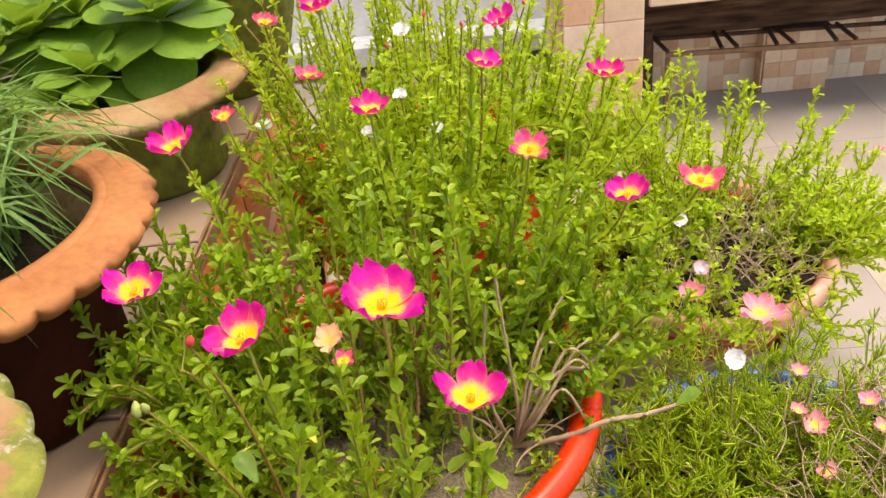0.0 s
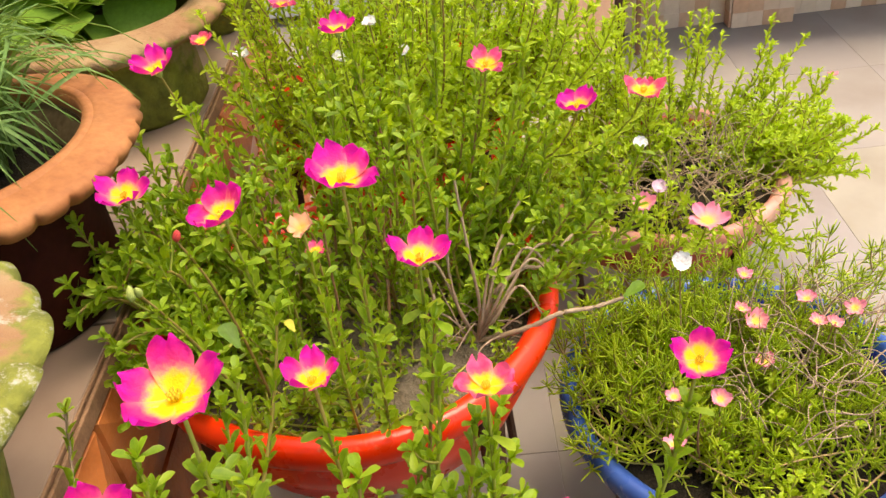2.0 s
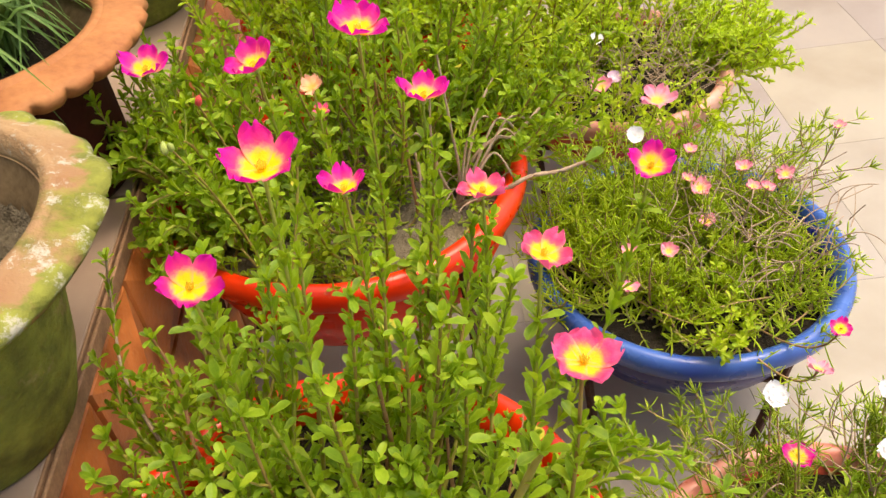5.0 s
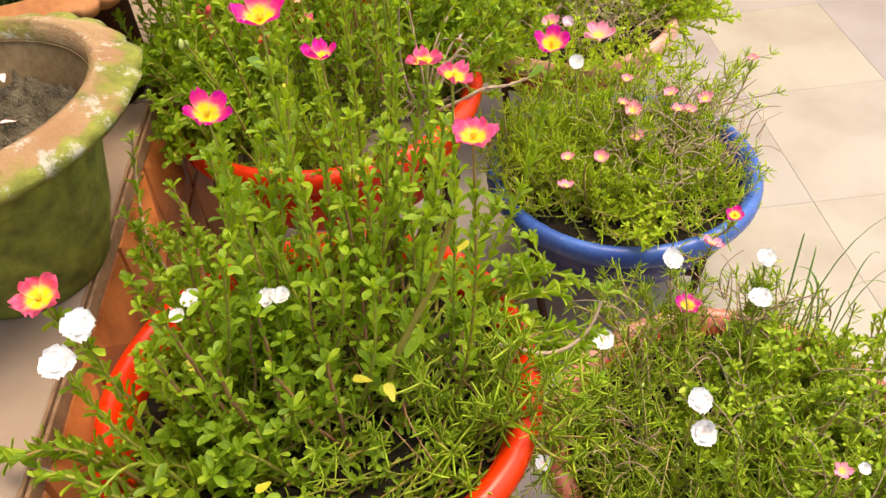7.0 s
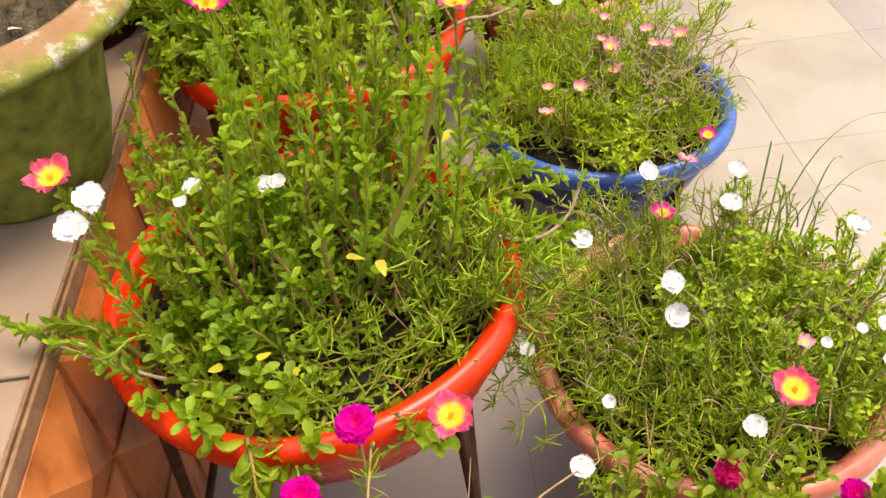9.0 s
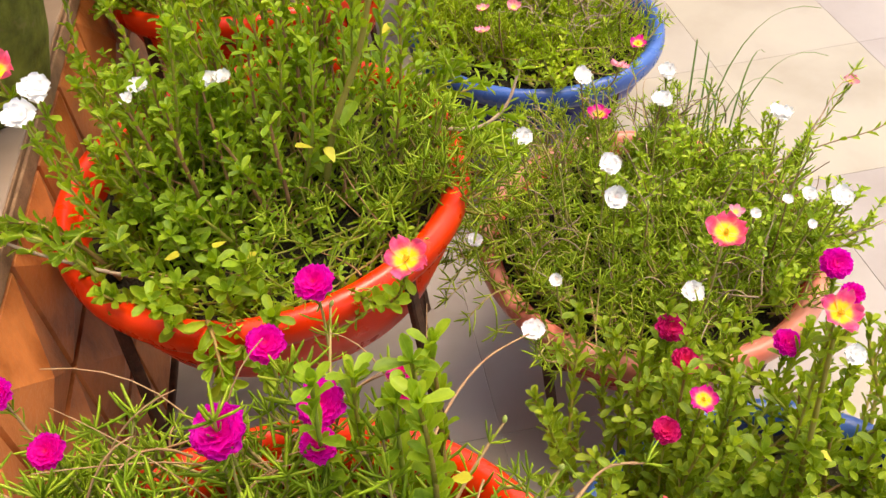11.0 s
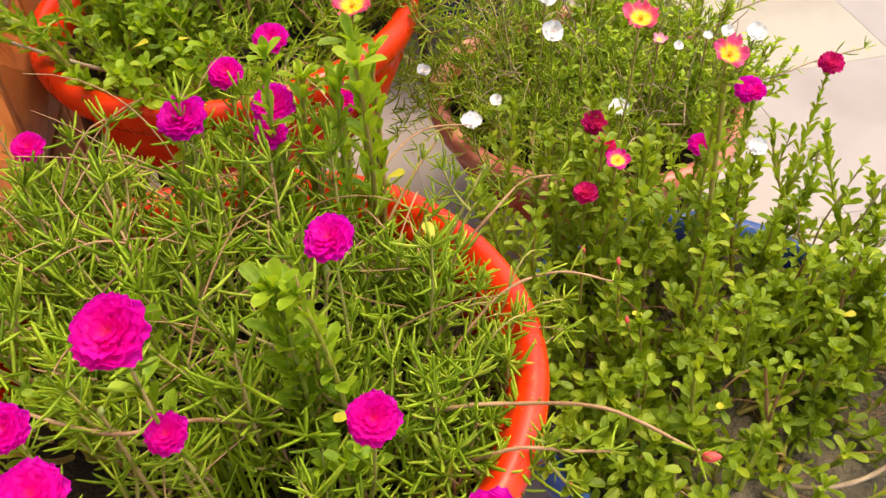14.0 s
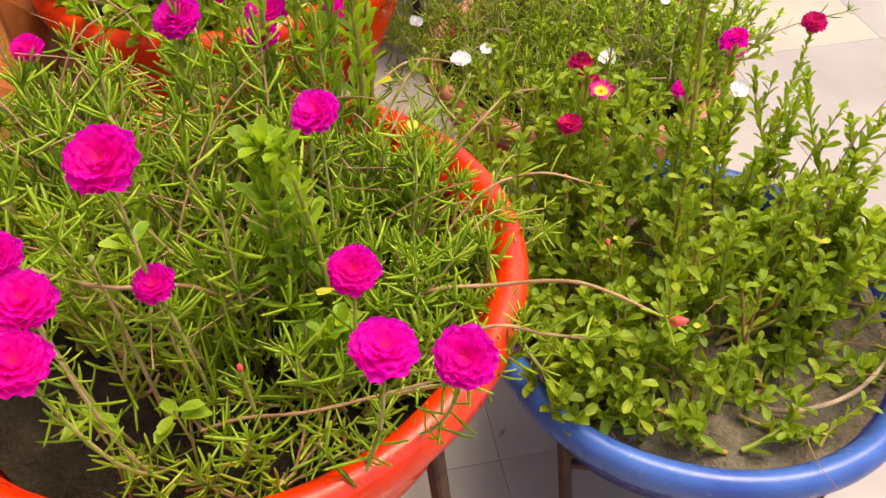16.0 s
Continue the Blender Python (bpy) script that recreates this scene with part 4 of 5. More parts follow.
for ex, ey, ez, bow in ((0.09, 0.575, 0.452, 0.05), (0.07, 0.55, 0.442, 0.04), (0.1, 0.6, 0.48, 0.03), (0.05, 0.59, 0.5, 0.02), (0.08, 0.565, 0.49, 0.04), (-0.04, 0.57, 0.5, 0.02), (0.03, 0.545, 0.5, 0.02)):
    limb(plant, [W0, (0.7 * W0[0] + 0.3 * ex, 0.7 * W0[1] + 0.3 * ey - 0.008, W0[2] + 0.35 * (ez - W0[2]) + 0.6 * bow), (0.3 * W0[0] + 0.7 * ex, 0.3 * W0[1] + 0.7 * ey + 0.006, W0[2] + 0.75 * (ez - W0[2]) + bow), (ex, ey, ez)], 0.0019, WOODY, "thin arching bare stem", lv, start=0.85)
tangle(plant, (0.01, 0.56), 0.41, 0.04, 14, WOODY, "thin dry stems", 0.05, 0.07)
loose_leaf(plant, (0.15, 0.549, 0.453), -70, 0.024, FLESHY, "pale drooping leaf")
loose_leaf(plant, (-0.149, 0.339, 0.625), 40, 0.022, FLESHY, "broad grey-green leaf", "broad_leaf")
bud(plant, (-0.215, 0.457, 0.640), (-0.2, 0.5, LS), st, lv, "broad", 0.0075)
bud(plant, (-0.239, 0.402, 0.630), (-0.2, 0.46, LS), st, lv, "broad", 0.008, False)
bud(plant, (-0.234, 0.404, 0.630), (-0.2, 0.46, LS), st, lv, "broad", 0.007, False)
for x, y, h, a in ((-0.15, 0.47, 0.52, 40), (0.02, 0.62, 0.55, 200), (-0.05, 0.66, 0.6, 120)):
    loose_leaf(plant, (x, y, h), a, 0.014)
finish(plant, lv, st, BROAD)

# third orange pot
plant, lv, st = plant_at("purslane_plant", O2, LS, "tall broad-leaved purslane with pink and white flowers", "purslanes")
clump(lv, st, "broad", 56, near(O2, 0.0, 0.08, LS), 0.12, near(O2, 0.03, 0.1, 0), 0.16, 0.53, 0.71, 0.22, 1.0, 1, 0.9)
clump(lv, st, "broad", 28, near(O2, -0.1, 0.0, LS), 0.09, near(O2, -0.1, 0.0, 0), 0.11, 0.45, 0.57, 0.03, 1.0, 1)
clump(lv, st, "broad", 20, near(O2, -0.03, -0.03, LS), 0.08, near(O2, -0.03, -0.03, 0), 0.11, 0.44, 0.52, 0.03, 0.95, 1)
clump(lv, st, "broad", 14, near(O2, -0.08, -0.09, LS), 0.06, near(O2, -0.095, -0.11, 0), 0.065, 0.44, 0.5, 0.05, 1.15, 0)
clump(lv, st, "broad", 9, near(O2, -0.03, -0.14, LS), 0.05, near(O2, -0.035, -0.19, 0), 0.055, 0.44, 0.49, 0.1, 1.3, 0)
clump(lv, st, "broad", 5, near(O2, -0.04, -0.16, LS), 0.03, near(O2, -0.03, -0.235, 0), 0.03, 0.4, 0.44, 0.3, 1.3, 0, rise=2.4)
clump(lv, st, "fine", 90, near(O2, 0.0, -0.06, LS), 0.15, near(O2, 0.0, -0.06, 0), 0.16, 0.42, 0.46, 0.0, 0.8, 0)
clump(lv, st, "fine", 90, near(O2, 0.0, 0.06, LS), 0.16, near(O2, 0.0, 0.06, 0), 0.17, 0.43, 0.5, 0.0, 0.85, 0)
clump(lv, st, "broad", 22, near(O2, -0.04, 0.09, LS), 0.12, near(O2, -0.05, 0.09, 0), 0.15, 0.45, 0.54, 0.05, 0.8, 1)
flowers(plant, O2, LS, [
    ("s", -0.101, 0.146, 0.775, 0.0209),
    ("s", -0.075, 0.234, 0.690, 0.0164),
    ("f", 0.014, 0.234, 0.674, 0.0182),
    ("s", 0.126, 0.238, 0.675, 0.0162),
    ("s", -0.160, 0.148, 0.700, 0.0189),
    ("f", 0.032, 0.096, 0.740, 0.0145),
    ("f", 0.039, 0.034, 0.731, 0.0164),
    ("f", -0.304, 0.060, 0.608, 0.0202),
    ("w", -0.272, -0.008, 0.606, 0.0132),
    ("w", -0.267, 0.027, 0.606, 0.0132),
    ("w", -0.207, 0.100, 0.550, 0.0096),
    ("w", -0.217, 0.082, 0.550, 0.0070),
    ("w", -0.141, 0.091, 0.550, 0.0085),
    ("w", -0.130, 0.091, 0.550, 0.0085),
    ("f", -0.001, -0.194, 0.560, 0.0170),
], st, lv, "broad", 1.05, 0.17)
limb(plant, [(-0.27, 0.24, 0.41), (-0.315, 0.31, 0.45), (-0.328, 0.37, 0.485), (-0.322, 0.388, 0.53)], 0.002, WOODY, "dark bent shoot above the platform's edge", lv, start=0.25, dense=0.7)
clump(lv, st, "broad", 10, near(O2, -0.12, 0.15, LS), 0.03, near(O2, -0.16, 0.2, 0), 0.04, 0.44, 0.52, 0.2, 1.0, 1)
limb(plant, [(-0.2, -0.03, 0.42), (-0.25, -0.03, 0.445), (-0.31, -0.015, 0.47), (-0.37, 0.005, 0.5)], 0.0022, WOODY, "brown runner reaching over the rim", lv, start=0.35)
limb(plant, [(-0.06, 0.06, 0.42), (-0.04, 0.05, 0.5), (-0.005, 0.045, 0.58), (0.02, 0.04, 0.66)], 0.0036, STEM, "thick green stem", lv, start=0.3, dense=0.4)
clump(lv, st, "broad", 6, (-0.26, -0.02, LS), 0.05, (-0.32, -0.02, 0), 0.06, 0.47, 0.52, 0.25, 1.1, 0, rise=1.1)
limb(plant, [(-0.01, 0.09, 0.42), (0.033, 0.096, 0.455), (0.095, 0.074, 0.457), (0.131, 0.081, 0.472), (0.15, 0.1, 0.5)], 0.0024, WOODY, "brown runner lying over the rim", lv, start=0.75, dense=0.5)
clump(lv, st, "broad", 12, near(O2, 0.15, 0.05, LS), 0.03, (0.11, 0.14, 0), 0.05, 0.42, 0.5, 0.2, 1.0, 1, rise=1.2)
clump(lv, st, "broad", 8, near(O2, 0.16, 0.0, LS), 0.02, (0.14, 0.09, 0), 0.03, 0.4, 0.45, 0.3, 1.0, 0, rise=2.0)
for x, y, h, a in ((-0.058, 0.05, 0.455, 30), (-0.042, 0.048, 0.475, 160), (-0.06, 0.06, 0.49, 250), (-0.03, 0.042, 0.51, 330)):
    loose_leaf(plant, (x, y, h), a, 0.028, BROAD, "broad green leaf", "broad_leaf")
for x, y, h, a in ((-0.043, 0.008, 0.497, 20), (-0.06, 0.03, 0.5, 100), (-0.2, -0.05, 0.47, 250), (-0.21, 0.06, 0.5, 60), (-0.15, -0.03, 0.46, 150), (-0.06, 0.2, 0.58, 10), (0.02, 0.12, 0.55, 300), (-0.13, -0.05, 0.46, 200)):
    loose_leaf(plant, (x, y, h), a, 0.017)
stems_in(plant, near(O2, 0.0, 0.04, 0)[:2], LS, 0.13, 22, 0.17, lv)
tangle(plant, (-0.06, 0.05), 0.415, 0.13, 36, RED_STEM, "thin brown stems", 0.06, 0.06)
finish(plant, lv, st, BROAD)
plant, lv, st = plant_at("moss_rose_plant", (O2[0] + 0.12, O2[1]), LS, "pale needle-leaved moss rose leaning over the orange rim", "moss roses")
clump(lv, st, "needle", 34, near(O2, 0.13, -0.05, LS), 0.05, near(O2, 0.16, -0.05, 0), 0.09, 0.44, 0.52, 0.05, 1.25, 1)
clump(lv, st, "needle", 40, near(O2, 0.02, -0.08, LS), 0.13, near(O2, 0.02, -0.08, 0), 0.14, 0.43, 0.48, 0.05, 0.95, 0)
finish(plant, lv, st, NEEDLE)

# fourth orange pot
plant, lv, st = plant_at("moss_rose_plant", O3, L3, "needle-leaved moss rose with magenta double flowers", "moss roses")
clump(lv, st, "needle", 16, near(O3, -0.02, 0.06, L3), 0.13, near(O3, -0.02, 0.04, 0), 0.13, 0.53, 0.58, 0.15, 1.4, 1, 0.85)
clump(lv, st, "needle", 66, near(O3, 0.01, 0.05, L3), 0.14, near(O3, -0.01, 0.06, 0), 0.17, 0.43, 0.57, 0.1, 1.42, 2, 0.85)
clump(lv, st, "needle", 26, near(O3, -0.07, 0.14, L3), 0.08, near(O3, -0.08, 0.18, 0), 0.1, 0.43, 0.48, 0.05, 1.05, 1, rise=1.0)
clump(lv, st, "needle", 10, near(O3, 0.13, 0.08, L3), 0.04, near(O3, 0.15, 0.08, 0), 0.06, 0.44, 0.49, 0.1, 1.0, 1, rise=1.0)
clump(lv, st, "needle", 30, near(O3, 0.1, -0.02, L3), 0.07, near(O3, 0.1, -0.02, 0), 0.09, 0.42, 0.5, 0.05, 1.35, 1, 0.85)
clump(lv, st, "needle", 34, near(O3, 0.12, -0.06, L3), 0.07, near(O3, 0.125, -0.06, 0), 0.075, 0.42, 0.465, 0.0, 1.35, 1, 0.85)
clump(lv, st, "needle", 12, near(O3, 0.15, 0.0, L3), 0.05, near(O3, 0.2, 0.0, 0), 0.05, 0.43, 0.48, 0.2, 0.9, 0, rise=1.1)
clump(lv, st, "needle", 15, near(O3, 0.04, -0.13, L3), 0.08, near(O3, 0.03, -0.15, 0), 0.09, 0.42, 0.465, 0.05, 1.05, 0)
clump(lv, st, "needle", 24, near(O3, 0.0, -0.1, L3), 0.09, near(O3, 0.0, -0.11, 0), 0.09, 0.405, 0.44, 0.0, 0.95, 0)
clump(lv, st, "needle", 12, near(O3, 0.01, -0.08, L3), 0.08, near(O3, 0.02, -0.11, 0), 0.1, 0.42, 0.49, 0.05, 1.25, 1)
clump(lv, st, "needle", 30, near(O3, -0.1, 0.06, L3), 0.08, near(O3, -0.16, 0.08, 0), 0.12, 0.44, 0.54, 0.1, 1.42, 2, 0.85)
flowers(plant, O3, L3, [
    ("m", -0.069, -0.165, 0.525, 0.0155),
    ("m", -0.104, -0.224, 0.536, 0.0142),
    ("m", -0.070, -0.287, 0.545, 0.0160),
    ("m", -0.130, -0.299, 0.553, 0.0180),
    ("m", -0.243, -0.272, 0.530, 0.0122),
    ("m", -0.020, -0.291, 0.540, 0.0079),
    ("m", -0.045, -0.449, 0.563, 0.0153),
    ("m", -0.142, -0.534, 0.611, 0.0180),
    ("m", -0.031, -0.631, 0.565, 0.0155),
    ("m", 0.007, -0.616, 0.531, 0.0161),
    ("m", -0.141, -0.531, 0.527, 0.0118),
    ("m", -0.038, -0.550, 0.533, 0.0145),
    ("m", -0.177, -0.590, 0.585, 0.0148),
    ("m", -0.180, -0.615, 0.575, 0.0155),
    ("m", -0.198, -0.546, 0.575, 0.0118),
    ("m", -0.284, -0.218, 0.530, 0.0124),
    ("m", -0.074, -0.313, 0.540, 0.0119),
    ("m", -0.019, -0.264, 0.530, 0.0100),
], st, lv, "needle", 1.0, 0.16)
RUN, _t, _b = generic("reddish_runner", (0.27, 0.125, 0.06), (0.42, 0.27, 0.13), 60, 0.55)
limb(plant, [(-0.02, -0.48, 0.42), (0.01, -0.5, 0.455), (0.045, -0.51, 0.462), (0.09, -0.54, 0.485), (0.129, -0.58, 0.487)], 0.0016, RUN, "long reddish runner", name="runner")
bud(plant, (0.131, -0.584, 0.49), (0.128, -0.579, 0.487), st, lv, "needle", 0.0068, lean=(0.6, -0.3, 0.3))
limb(plant, [(0.0, -0.52, 0.42), (0.04, -0.534, 0.452), (0.075, -0.533, 0.435), (0.103, -0.53, 0.42)], 0.0014, RUN, "reddish runner", lv, "needle", 0.5, 0.8, "runner")
bud(plant, (0.076, -0.536, 0.4), (0.06, -0.534, 0.43), st, lv, "needle", 0.0035)
limb(plant, [(-0.14, -0.55, 0.42), (-0.112, -0.561, 0.44), (-0.07, -0.588, 0.472), (-0.015, -0.604, 0.5), (0.01, -0.612, 0.515)], 0.0012, RUN, "long pinkish runner", lv, "needle", 0.6, 0.7, "runner")
limb(plant, [(-0.27, -0.6, 0.44), (-0.2, -0.62, 0.455), (-0.15, -0.635, 0.44)], 0.0012, RUN, "reddish runner", name="runner")
limb(plant, [(-0.02, -0.28, 0.43), (0.013, -0.233, 0.44), (0.05, -0.19, 0.43), (0.1, -0.139, 0.388)], 0.0013, RUN, "pinkish runner with a flower", name="runner")
limb(plant, [(0.03, -0.36, 0.43), (0.07, -0.345, 0.46), (0.1, -0.33, 0.475), (0.125, -0.335, 0.48)], 0.0014, RUN, "pinkish runner crossing the rim", lv, "needle", 0.5, 0.7, "runner")
limb(plant, [(0.02, -0.44, 0.43), (0.06, -0.425, 0.465), (0.1, -0.42, 0.47), (0.135, -0.43, 0.462)], 0.0013, RUN, "pinkish runner crossing the rim", lv, "needle", 0.6, 0.7, "runner")
limb(plant, [(-0.1, -0.47, 0.42), (-0.13, -0.5, 0.49), (-0.17, -0.52, 0.52), (-0.22, -0.5, 0.53)], 0.0016, RUN, "reddish runner", lv, "needle", 0.4, 0.5, "runner")
limb(plant, [(-0.16, -0.4, 0.42), (-0.12, -0.44, 0.46), (-0.1, -0.48, 0.47)], 0.0015, RUN, "reddish runner", name="runner")
for x, y, h, red in ((0.068, -0.337, 0.5, 0), (0.042, -0.295, 0.5, 0), (-0.108, -0.549, 0.47, 1), (0.0, -0.6, 0.505, 0), (0.008, -0.606, 0.5, 0), (-0.13, -0.3, 0.53, 0), (-0.06, -0.17, 0.505, 0), (-0.2, -0.3, 0.52, 0), (-0.17, -0.52, 0.54, 0), (-0.05, -0.45, 0.54, 0)):
    bud(plant, (x, y, h), root_near(O3, (x, y), L3, 0.15), st, lv, "needle", 0.0042, bool(red))
tangle(plant, (-0.11, -0.35), 0.455, 0.14, 60, RUN, "thin reddish stems", 0.09, 0.1)
for x, y, h, a in ((0.02, -0.4, 0.5, 20), (-0.05, -0.5, 0.47, 130), (0.0, -0.33, 0.5, 250)):
    loose_leaf(plant, (x, y, h), a, 0.014)
finish(plant, lv, st, NEEDLE, TAN_STEM, label="needle-shaped green leaves")
plant, lv, st = plant_at("purslane_plant", (O3[0] + 0.08, O3[1] + 0.1), L3, "few upright purslane shoots among the moss roses", "purslanes")
clump(lv, st, "broad", 6, near(O3, 0.1, 0.12, L3), 0.03, near(O3, 0.1, 0.12, 0), 0.055, 0.54, 0.62, 0.3, 1.3, 0, 0.8)
clump(lv, st, "broad", 4, near(O3, 0.02, 0.0, L3), 0.08, near(O3, 0.02, 0.0, 0), 0.09, 0.5, 0.56, 0.3, 1.2, 0)
clump(lv, st, "broad", 7, (-0.225, -0.45, L3), 0.025, (-0.235, -0.46, 0), 0.035, 0.45, 0.49, 0.3, 1.1, 0)
clump(lv, st, "broad", 4, (-0.075, -0.51, L3), 0.02, (-0.065, -0.515, 0), 0.02, 0.44, 0.465, 0.4, 1.2, 0)
clump(lv, st, "broad", 3, (SHOOT[0] + 0.005, SHOOT[1] + 0.01, L3), 0.012, (*SHOOT, 0), 0.012, 0.57, 0.6, 0.3, 1.25, 0)
finish(plant, lv, st, BROAD)

# blue pot
plant, lv, st = plant_at("moss_rose_plant", B1, RS, "straggling moss rose with small peach flowers and dry stems", "moss roses")
clump(lv, st, "needle", 140, near(B1, -0.07, 0, RS), 0.12, near(B1, -0.08, 0.01, 0), 0.15, 0.245, 0.335, 0.05, 1.15, 2)
clump(lv, st, "needle", 64, near(B1, -0.03, 0.12, RS), 0.09, near(B1, -0.03, 0.13, 0), 0.15, 0.25, 0.34, 0.05, 1.1, 1)
clump(lv, st, "needle", 76, near(B1, 0.02, 0, RS), 0.16, near(B1, 0.02, 0, 0), 0.185, 0.235, 0.3, 0.05, 1.1, 1)
clump(lv, st, "fine", 40, near(B1, -0.02, -0.1, RS), 0.08, near(B1, -0.02, -0.1, 0), 0.1, 0.24, 0.29, 0.05, 1.0, 1)
clump(lv, st, "needle", 16, near(B1, 0.1, 0.1, RS), 0.06, near(B1, 0.2, 0.12, 0), 0.09, 0.25, 0.34, 0.1, 1.1, 1)
clump(lv, st, "needle", 44, near(B1, 0.12, -0.03, RS), 0.07, near(B1, 0.13, -0.03, 0), 0.08, 0.24, 0.29, 0.05, 1.0, 0)
clump(lv, st, "needle", 40, near(B1, 0.09, -0.1, RS), 0.07, near(B1, 0.09, -0.1, 0), 0.075, 0.225, 0.275, 0.0, 1.0, 0)
flowers(plant, B1, RS, [
    ("q", 0.309, 0.661, 0.320, 0.0100),
    ("q", 0.319, 0.638, 0.320, 0.0143),
    ("q", 0.381, 0.656, 0.330, 0.0121),
    ("q", 0.384, 0.628, 0.320, 0.0105),
    ("q", 0.400, 0.622, 0.320, 0.0097),
    ("q", 0.426, 0.633, 0.330, 0.0120),
    ("q", 0.313, 0.584, 0.310, 0.0110),
    ("q", 0.184, 0.465, 0.330, 0.0120),
    ("q", 0.199, 0.527, 0.330, 0.0104),
    ("q", 0.244, 0.518, 0.330, 0.0111),
    ("k", 0.384, 0.371, 0.327, 0.0130),
    ("q", 0.339, 0.321, 0.330, 0.0142),
    ("q", 0.508, 0.678, 0.360, 0.0091),
    ("q", 0.326, 0.710, 0.330, 0.0102),
    ("w", 0.235, 0.660, 0.400, 0.0115),
], st, lv, "needle", 1.0, 0.17)
tangle(plant, (0.37, 0.59), RS + 0.06, 0.12, 150, WOODY, "dry pale brown stems", 0.06, 0.07)
limb(plant, [(0.4, 0.67, 0.24), (0.43, 0.665, 0.28), (0.469, 0.657, 0.3), (0.531, 0.627, 0.33)], 0.0011, WOODY, "thin runner hanging out of the pot", lv, "needle", 0.3, 0.5, "runner")
limb(plant, [(0.42, 0.6, 0.24), (0.47, 0.63, 0.26), (0.52, 0.645, 0.265), (0.56, 0.653, 0.275)], 0.001, WOODY, "thin dry runner", name="runner")
limb(plant, [(0.43, 0.65, 0.25), (0.47, 0.68, 0.31), (0.5, 0.7, 0.34), (0.55, 0.71, 0.345)], 0.001, WOODY, "thin runner", lv, "needle", 0.2, 0.6, "runner")
for x, y, h in zip(B1[0] + rng.uniform(-0.16, 0.16, 12), B1[1] + rng.uniform(-0.13, 0.13, 12), rng.uniform(0.3, 0.345, 12)):
    bud(plant, (x, y, h), root_near(B1, (x, y), RS, 0.15), st, lv, "needle", 0.0036, False)
finish(plant, lv, st, PALE_NEEDLE, TAN_STEM, label="needle-shaped green leaves")

# faded pot
plant, lv, st = plant_at("moss_rose_plant", PK, RS, "dense moss rose with many small white flowers", "moss roses")
clump(lv, st, "needle", 130, near(PK, 0, -0.02, RS), 0.16, near(PK, 0, -0.045, 0), 0.18, 0.24, 0.35, 0.05, 1.0, 2)
clump(lv, st, "needle", 26, near(PK, -0.06, 0.14, RS), 0.06, near(PK, -0.08, 0.19, 0), 0.09, 0.245, 0.3, 0.1, 1.0, 1, rise=1.0)
clump(lv, st, "needle", 18, near(PK, 0.08, 0.14, RS), 0.05, near(PK, 0.1, 0.18, 0), 0.08, 0.245, 0.3, 0.1, 1.0, 1, rise=1.0)
clump(lv, st, "needle", 34, near(PK, 0.02, 0.11, RS), 0.1, near(PK, 0.02, 0.13, 0), 0.13, 0.24, 0.3, 0.05, 0.95, 1)
clump(lv, st, "needle", 46, near(PK, -0.12, 0.02, RS), 0.08, near(PK, -0.18, 0.0, 0), 0.11, 0.23, 0.3, 0.1, 1.1, 1, rise=1.3)
clump(lv, st, "needle", 50, near(PK, -0.06, -0.1, RS), 0.08, near(PK, -0.08, -0.14, 0), 0.11, 0.225, 0.28, 0.1, 1.1, 1, rise=1.5)
clump(lv, st, "fine", 130, near(PK, 0.07, -0.01, RS), 0.13, near(PK, 0.09, -0.02, 0), 0.15, 0.25, 0.35, 0.05, 1.05, 2)
flowers(plant, PK, RS, [
    ("w", 0.228, 0.038, 0.410, 0.0121),
    ("w", 0.234, 0.030, 0.370, 0.0130),
    ("w", 0.167, 0.157, 0.370, 0.0116),
    ("w", 0.084, 0.036, 0.340, 0.0084),
    ("w", 0.151, -0.041, 0.340, 0.0068),
    ("w", 0.276, 0.282, 0.350, 0.0130),
    ("w", 0.387, 0.278, 0.340, 0.0116),
    ("w", 0.353, 0.206, 0.350, 0.0131),
    ("w", 0.474, 0.141, 0.350, 0.0139),
    ("w", 0.460, -0.020, 0.360, 0.0121),
    ("w", 0.432, -0.006, 0.360, 0.0082),
    ("w", 0.274, -0.090, 0.340, 0.0109),
    ("w", 0.102, -0.140, 0.391, 0.0104),
    ("w", 0.367, -0.020, 0.360, 0.0058),
    ("w", 0.407, -0.009, 0.360, 0.0058),
    ("w", 0.413, -0.049, 0.360, 0.0051),
    ("q", 0.337, -0.032, 0.380, 0.0084),
    ("k", 0.281, 0.226, 0.330, 0.0155),
    ("f", 0.253, -0.160, 0.490, 0.0177),
    ("q", 0.601, 0.204, 0.330, 0.0099),
], st, lv, "needle", 1.0, 0.17)
tangle(plant, PK, RS + 0.05, 0.18, 120, WOODY, "dry pale brown stems", 0.07, 0.065)
limb(plant, [(0.42, 0.05, 0.24), (0.5, 0.0, 0.28), (0.56, 0.0, 0.295), (0.628, 0.005, 0.3)], 0.0014, WOODY, "pale runner hanging out", lv, "needle", 0.4, 0.5, "runner")
limb(plant, [(0.45, 0.12, 0.25), (0.52, 0.14, 0.32), (0.56, 0.17, 0.35), (0.6, 0.2, 0.35)], 0.0012, WOODY, "pale runner", lv, "needle", 0.3, 0.5, "runner")
limb(plant, [(0.45, 0.16, 0.25), (0.53, 0.12, 0.31), (0.58, 0.1, 0.34), (0.62, 0.12, 0.36)], 0.0012, WOODY, "pale runner", lv, "fine", 0.3, 0.5, "runner")
